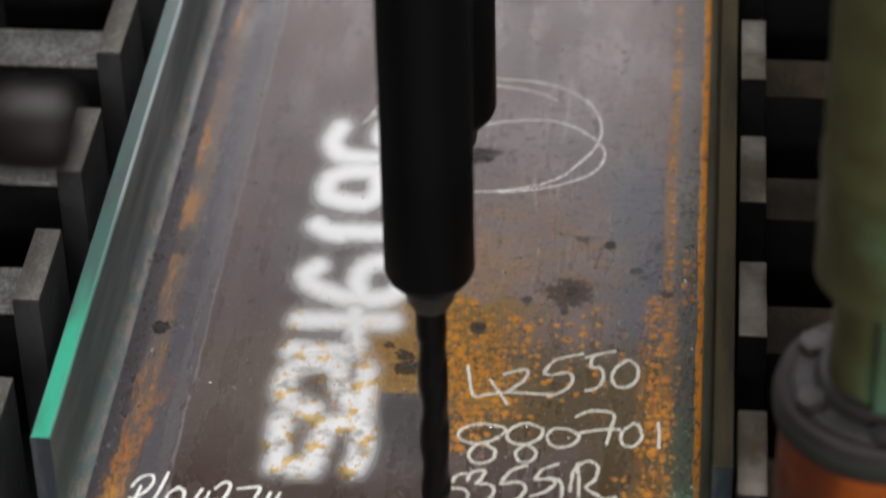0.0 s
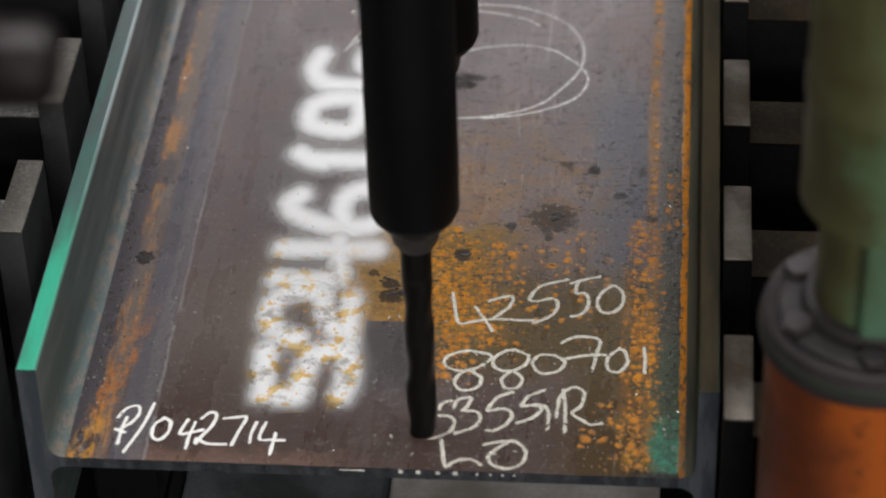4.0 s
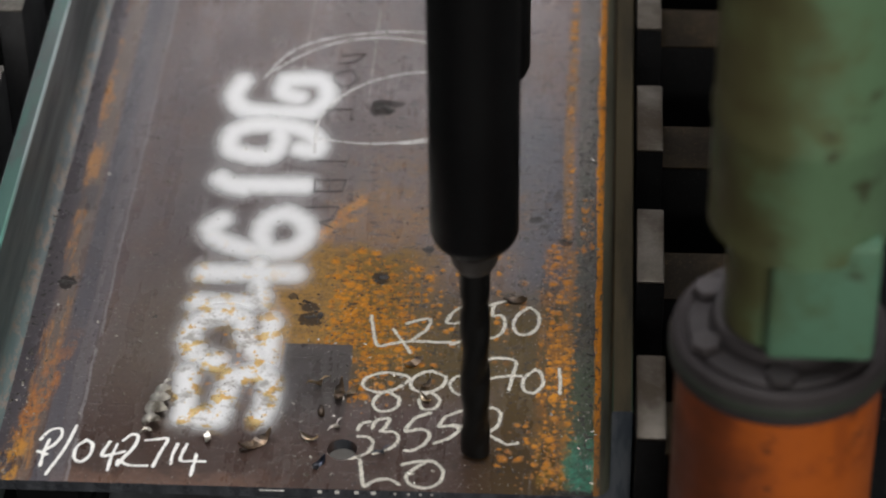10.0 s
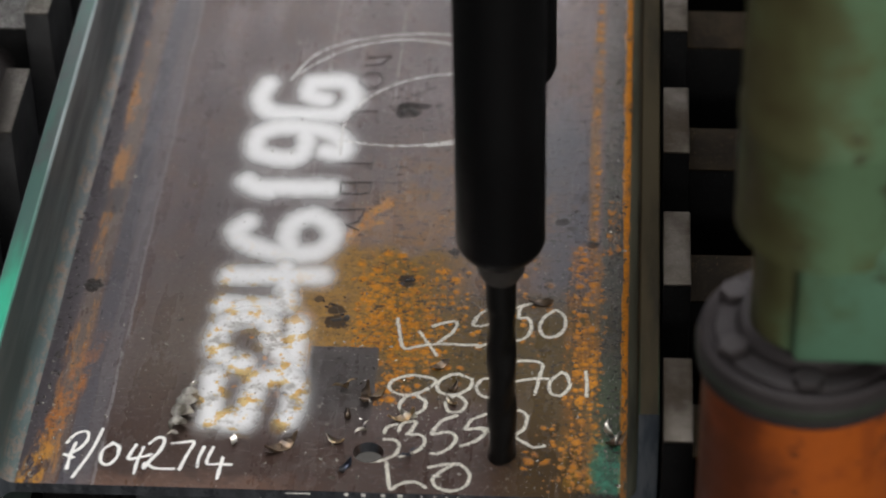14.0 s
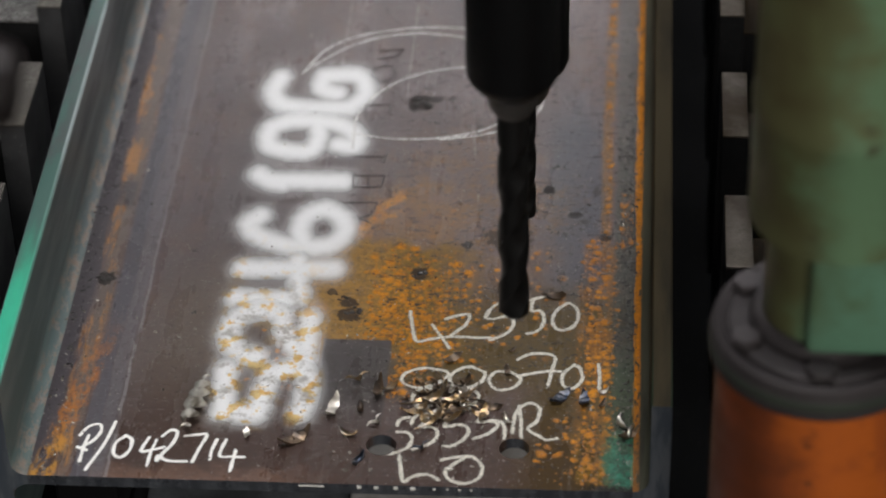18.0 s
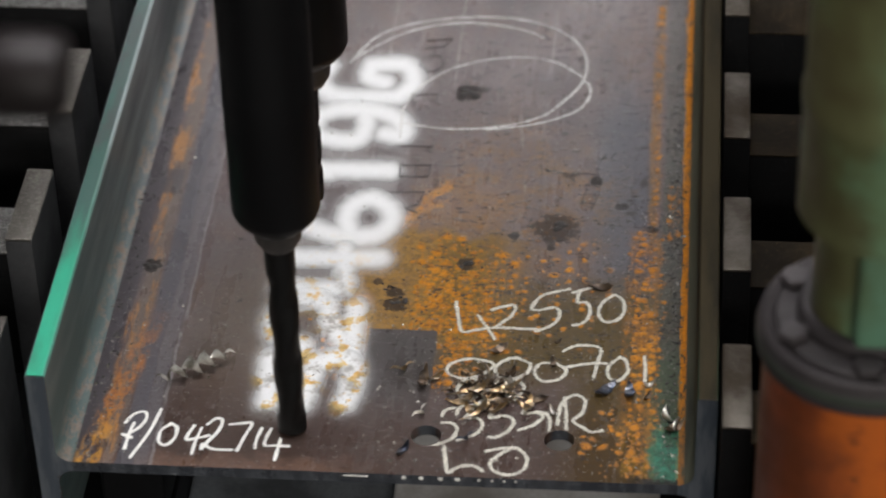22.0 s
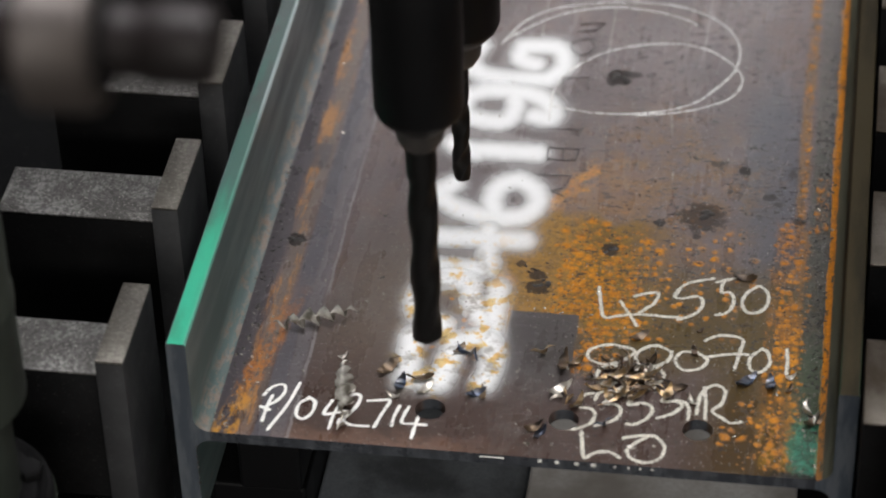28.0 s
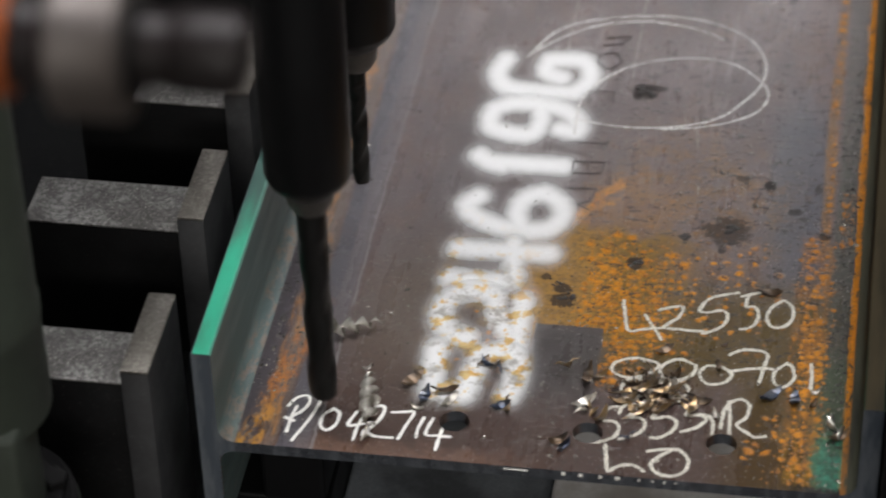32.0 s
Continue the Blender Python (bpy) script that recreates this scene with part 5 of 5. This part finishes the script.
# small welded spatter and mud lumps on the web
bm = bmesh.new()
LUMP = worn("dark_lump", (0.03, 0.026, 0.024), (0.015, 0.013, 0.012), 0.3, 0.2, 90, 0.6)
for cx, cy, r in ((0.0365, 0.537, 0.009), (0.129, 0.3385, 0.008), (-0.217, 0.263, 0.008), (0.0535, 0.2815, 0.005), (-0.0015, 0.231, 0.007), (-0.012, 0.246, 0.004), (0.0915, 0.323, 0.004), (0.213, 0.339, 0.005), (0.223, 0.2, 0.004), (0.117, 0.42, 0.003), (0.164, 0.44, 0.003), (0.15, 0.375, 0.003), (-0.145, 0.305, 0.003), (-0.135, 0.22, 0.003)):
    for i in range(5):
        m = pose(cx + spot.gauss(0, r * 0.5), cy + spot.gauss(0, r * 0.5), 0, 0, 0, spot.uniform(0, 180)) @ Matrix.Diagonal((1.3, 0.8, 0.22, 1))
        bmesh.ops.create_icosphere(bm, subdivisions=2, radius=r * spot.uniform(0.25, 0.5), matrix=m)
for i in range(800):
    x, y = (spot.uniform(0.0, 0.235), spot.uniform(0.12, 0.6)) if i % 3 else (spot.choice((spot.gauss(0.2335, 0.003), spot.gauss(0.2335, 0.003), spot.gauss(-0.235, 0.004))), spot.uniform(0.05, 0.6))
    m = pose(x, y, 0, 0, 0, spot.uniform(0, 180)) @ Matrix.Diagonal((1.7, 0.8, 0.45, 1))
    bmesh.ops.create_icosphere(bm, subdivisions=1, radius=spot.uniform(0.0005, 0.0015) * (0.8 if i % 3 else 1.1), matrix=m)
tagged(part("dried_lumps", bm, LUMP), "dark dried lumps of dirt stuck on the web", "dirt", kind="stuff")

# ---- coupling high at the side, close to the eye ----
e, w = Vector((0.2213, -1.6265, 1.5235)), Vector((-0.2262, 0.7972, -0.5597))
mid = e + w * 1.3 + Vector((-0.010, 0, 0.002))
coupling = thing("spindle_coupling", "horizontal shaft coupling with a polished ring and an orange body", "coupling", Matrix.Translation(mid))
part("end_nut", lathe(bmesh.new(), [(0.018, -0.0142), (0.0178, 0.0), (0.0195, 0.002), (0.0205, 0.004), (0.0205, 0.027), (0.018, 0.033), (0.008, 0.035)], 32, "x"), BROWN, coupling, "oily brown end nut", True)
part("groove", lathe(bmesh.new(), [(0.024, -0.0175), (0.0225, -0.0145)], 48, "x"), SHADESTEEL, coupling, "dark groove behind the nut", True)
part("polished_ring", lathe(bmesh.new(), [(0.03, -0.054), (0.0345, -0.051), (0.0345, -0.021), (0.031, -0.0178)], 48, "x"), CHROME, coupling, "polished steel ring", True)
part("seal", lathe(bmesh.new(), [(0.022, -0.073), (0.022, -0.054)], 48, "x"), BROWN, coupling, smooth=True)
part("orange_body", lathe(bmesh.new(), [(0.027, -0.5), (0.028, -0.498), (0.028, -0.076), (0.026, -0.0735)], 48, "x"), ORANGE, coupling, "orange enamelled body", True)
part("bracket", box(bmesh.new(), (-0.56, -0.06, -0.06), (-0.5, 0.06, 0.06), 0.004), DARK, coupling)
column = tagged(part("machine_column", box(bmesh.new(), (mid.x - 0.76, mid.y - 0.12, -0.8), (mid.x - 0.56, mid.y + 0.12, mid.z + 0.2), 0.01), DARK), "dark painted machine column", "machine column")

# ---- gantry that carries the spindles, above the view ----
gantry = thing("drill_gantry", "dark steel gantry over the beam carrying the spindles", "gantry")
part("crossbeam", box(bmesh.new(), (-1.1, 0.6, 1.25), (1.1, 0.8, 1.65), 0.006), DARK, gantry)
for sx in (-1, 1):
    part("post", box(bmesh.new(), (sx * 1.12 - 0.08, 0.6, -0.8), (sx * 1.12 + 0.08, 0.8, 1.65), 0.006), DARK, gantry)
part("housing", box(bmesh.new(), (-0.065, -0.24, 0.96), (0.065, 0.5, 1.3), 0.008), DARK, spare, "dark spindle housing")

# ---- the hall ----
def slab(name, lo, hi, mat, label, cat):
    return tagged(part(name, box(bmesh.new(), lo, hi), mat), label, cat, kind="structure")


slab("floor", (-6, -13, -0.9), (6, 10, -0.8), CONCRETE, "grey concrete workshop floor", "floor")
slab("wall_west", (-6.2, -13, -0.8), (-6, 10, ROOF_Z), WALLPAINT, "plain grey workshop wall", "wall")
slab("wall_east", (6, -13, -0.8), (6.2, 10, ROOF_Z), WALLPAINT, "plain grey workshop wall", "wall")
slab("wall_south", (-6.2, -13.2, -0.8), (6.2, -13, ROOF_Z), WALLPAINT, "plain grey workshop wall", "wall")
slab("wall_north", (-6.2, 10, -0.8), (6.2, 10.2, ROOF_Z), WALLPAINT, "plain grey workshop wall", "wall")
slab("ceiling", (-6.2, -13.2, ROOF_Z), (6.2, 10.2, ROOF_Z + 0.2), WALLPAINT, "plain grey workshop ceiling", "ceiling")


# ---- what moves ----
X1, X2, X3, X4 = 0.037, 0.1445, -0.0705, -0.1768
FEED = [(0, X1, .0015), (2, X1, .0015), (2.5, X1, 0), (3, X1, -.0045), (3.5, X1, -.005), (4.6, X1, -.014), (5.3, X1, -.018), (5.6, X1, 0.0), (6, X1, .0357), (6.5, X1, .081), (7, X1, .122), (7.15, X1, .1345), (7.2, .0385, .1348),
        (7.3, .076, .1348), (7.4, .115, .1348), (7.5, .1405, .1348), (7.7, X2, .1348), (8, X2, .1348), (8.1, X2, .131), (8.5, X2, .0815), (9, X2, .0045), (9.2, X2, -.003), (9.5, X2, -.0045), (11, X2, -.0055), (13, X2, -.0105), (14.5, X2, -.0125),
        (15.35, X2, -.019), (15.5, X2, -.012), (16, X2, .035), (16.5, X2, .0815), (17, X2, .1257), (17.2, X2, .1355), (18.2, X2, .1348), (18.3, .134, .1348), (18.5, .065, .1348), (18.7, -.0174, .1348), (18.8, -.052, .1348), (18.95, X3, .1348),
        (19.6, X3, .1348), (19.8, X3, .125), (20, X3, .106), (20.5, X3, .023), (20.75, X3, -.001), (21, X3, -.004), (22, X3, -.0045), (23, X3, -.0056), (24, X3, -.0092), (24.5, X3, -.0104), (26.5, X3, -.0185), (27, X3, -.020), (27.1, X3, -.016),
        (27.5, X3, .027), (28, X3, .0695), (28.5, X3, .118), (28.75, X3, .134), (29, X3, .1352), (29.8, X3, .135), (29.9, -.0795, .135), (30, -.0959, .135), (30.1, -.1374, .135), (30.2, -.1655, .135), (30.4, X4, .135), (31, X4, .135), (31.15, X4, .126), (31.5, X4, .0867), (32, X4, .011)]


def even(rows, step=1 / 15):
    """Rows of numbers resampled at even steps, straight between the given ones."""
    ts = np.append(np.arange(0, 32, step), 32.0)
    cols = list(zip(*rows))
    return [(float(t), *(float(np.interp(t, cols[0], c)) for c in cols[1:])) for t in ts]


def motions():
    glide = even(FEED)
    walk(main, [(t, pose(x, SPINDLE_Y, z)) for t, x, z in glide])
    walk(spare, [(t, pose(x + 0.0025, SPARE_Y, 0.094)) for t, x, z in glide])
    turn, rows = 0.0, []
    for i in range(961):
        t = i / 30
        height = np.interp(t, [f[0] for f in FEED], [f[2] for f in FEED])
        turn += 80 * min(1.0, max(0.0, (0.1 - height) / 0.03))
        rows.append((t, pose(0, 0, 0, 0, 0, turn % 360)))
    walk(main_bit, rows)
    for s, t in zip(slugs, (4.9, 15.2, 26.1)):
        walk(s, [(0, pose(0, 0, 0)), (t, pose(0, 0, 0)), (t + 0.1, pose(0, 0, -0.06)), (t + 0.2, pose(0, 0, -0.2)), (t + 0.3, pose(0, 0, -0.43)), (32, pose(0, 0, -0.43))])
    for n, (ob, when, rest_pose, swept) in enumerate(chips):
        inside = pose(0, 0, 0.36, 0, 90, 30 * n)
        rows = [(t, pose(x, SPINDLE_Y, z) @ inside) for t, x, z in FEED if t < when - 0.25]
        x, z = next((x, z) for t, x, z in FEED if t >= when)
        rows.append((when - 0.1, pose(x, SPINDLE_Y, z) @ inside))
        rows.append((when, pose(x, SPINDLE_Y, max(z, 0) + 0.012, 0, 60, 40 * n)))
        rows.append((when + 0.12, Matrix.Translation((0, 0, 0.008)) @ rest_pose))
        rows.append((when + 0.18, rest_pose))
        if ob is first:
            rows += [(20.25, rest_pose), (20.4, pose(-0.153, 0.126, 0.0003, 0, 0, 34)), (22.3, pose(-0.157, 0.127, 0.0003, 0, 0, 34)), (23.9, pose(-0.178, 0.153, 0.0003, 0, 0, 24))]
            rest_pose = rows[-1][1]
        if swept:
            x = min(-0.02, max(-0.16, rest_pose.translation.x - 0.04))
            rows += [(20.35, rest_pose), (20.5, pose(x + 0.01, -0.01, 0.012, 0, 40, 60)), (20.65, pose(x, -0.045, -0.1448, 0, 0, 90))]
            rest_pose = rows[-1][1]
        rows.append((32, rest_pose))
        walk(ob, rows)
    for comb, dx, rows in ((clamp_right, 0.04, [(0, 0), (17.08, 0), (17.3, 1), (18.15, 1), (18.45, 0), (32, 0)]), (clamp_left, -0.0425, [(0, 0), (28.78, 0), (28.98, 1), (29.92, 1), (30.12, 0), (32, 0)])):
        walk(comb, [(t, pose(dx * f, 0.0138 * f, 0)) for t, f in even(rows)])


motions()
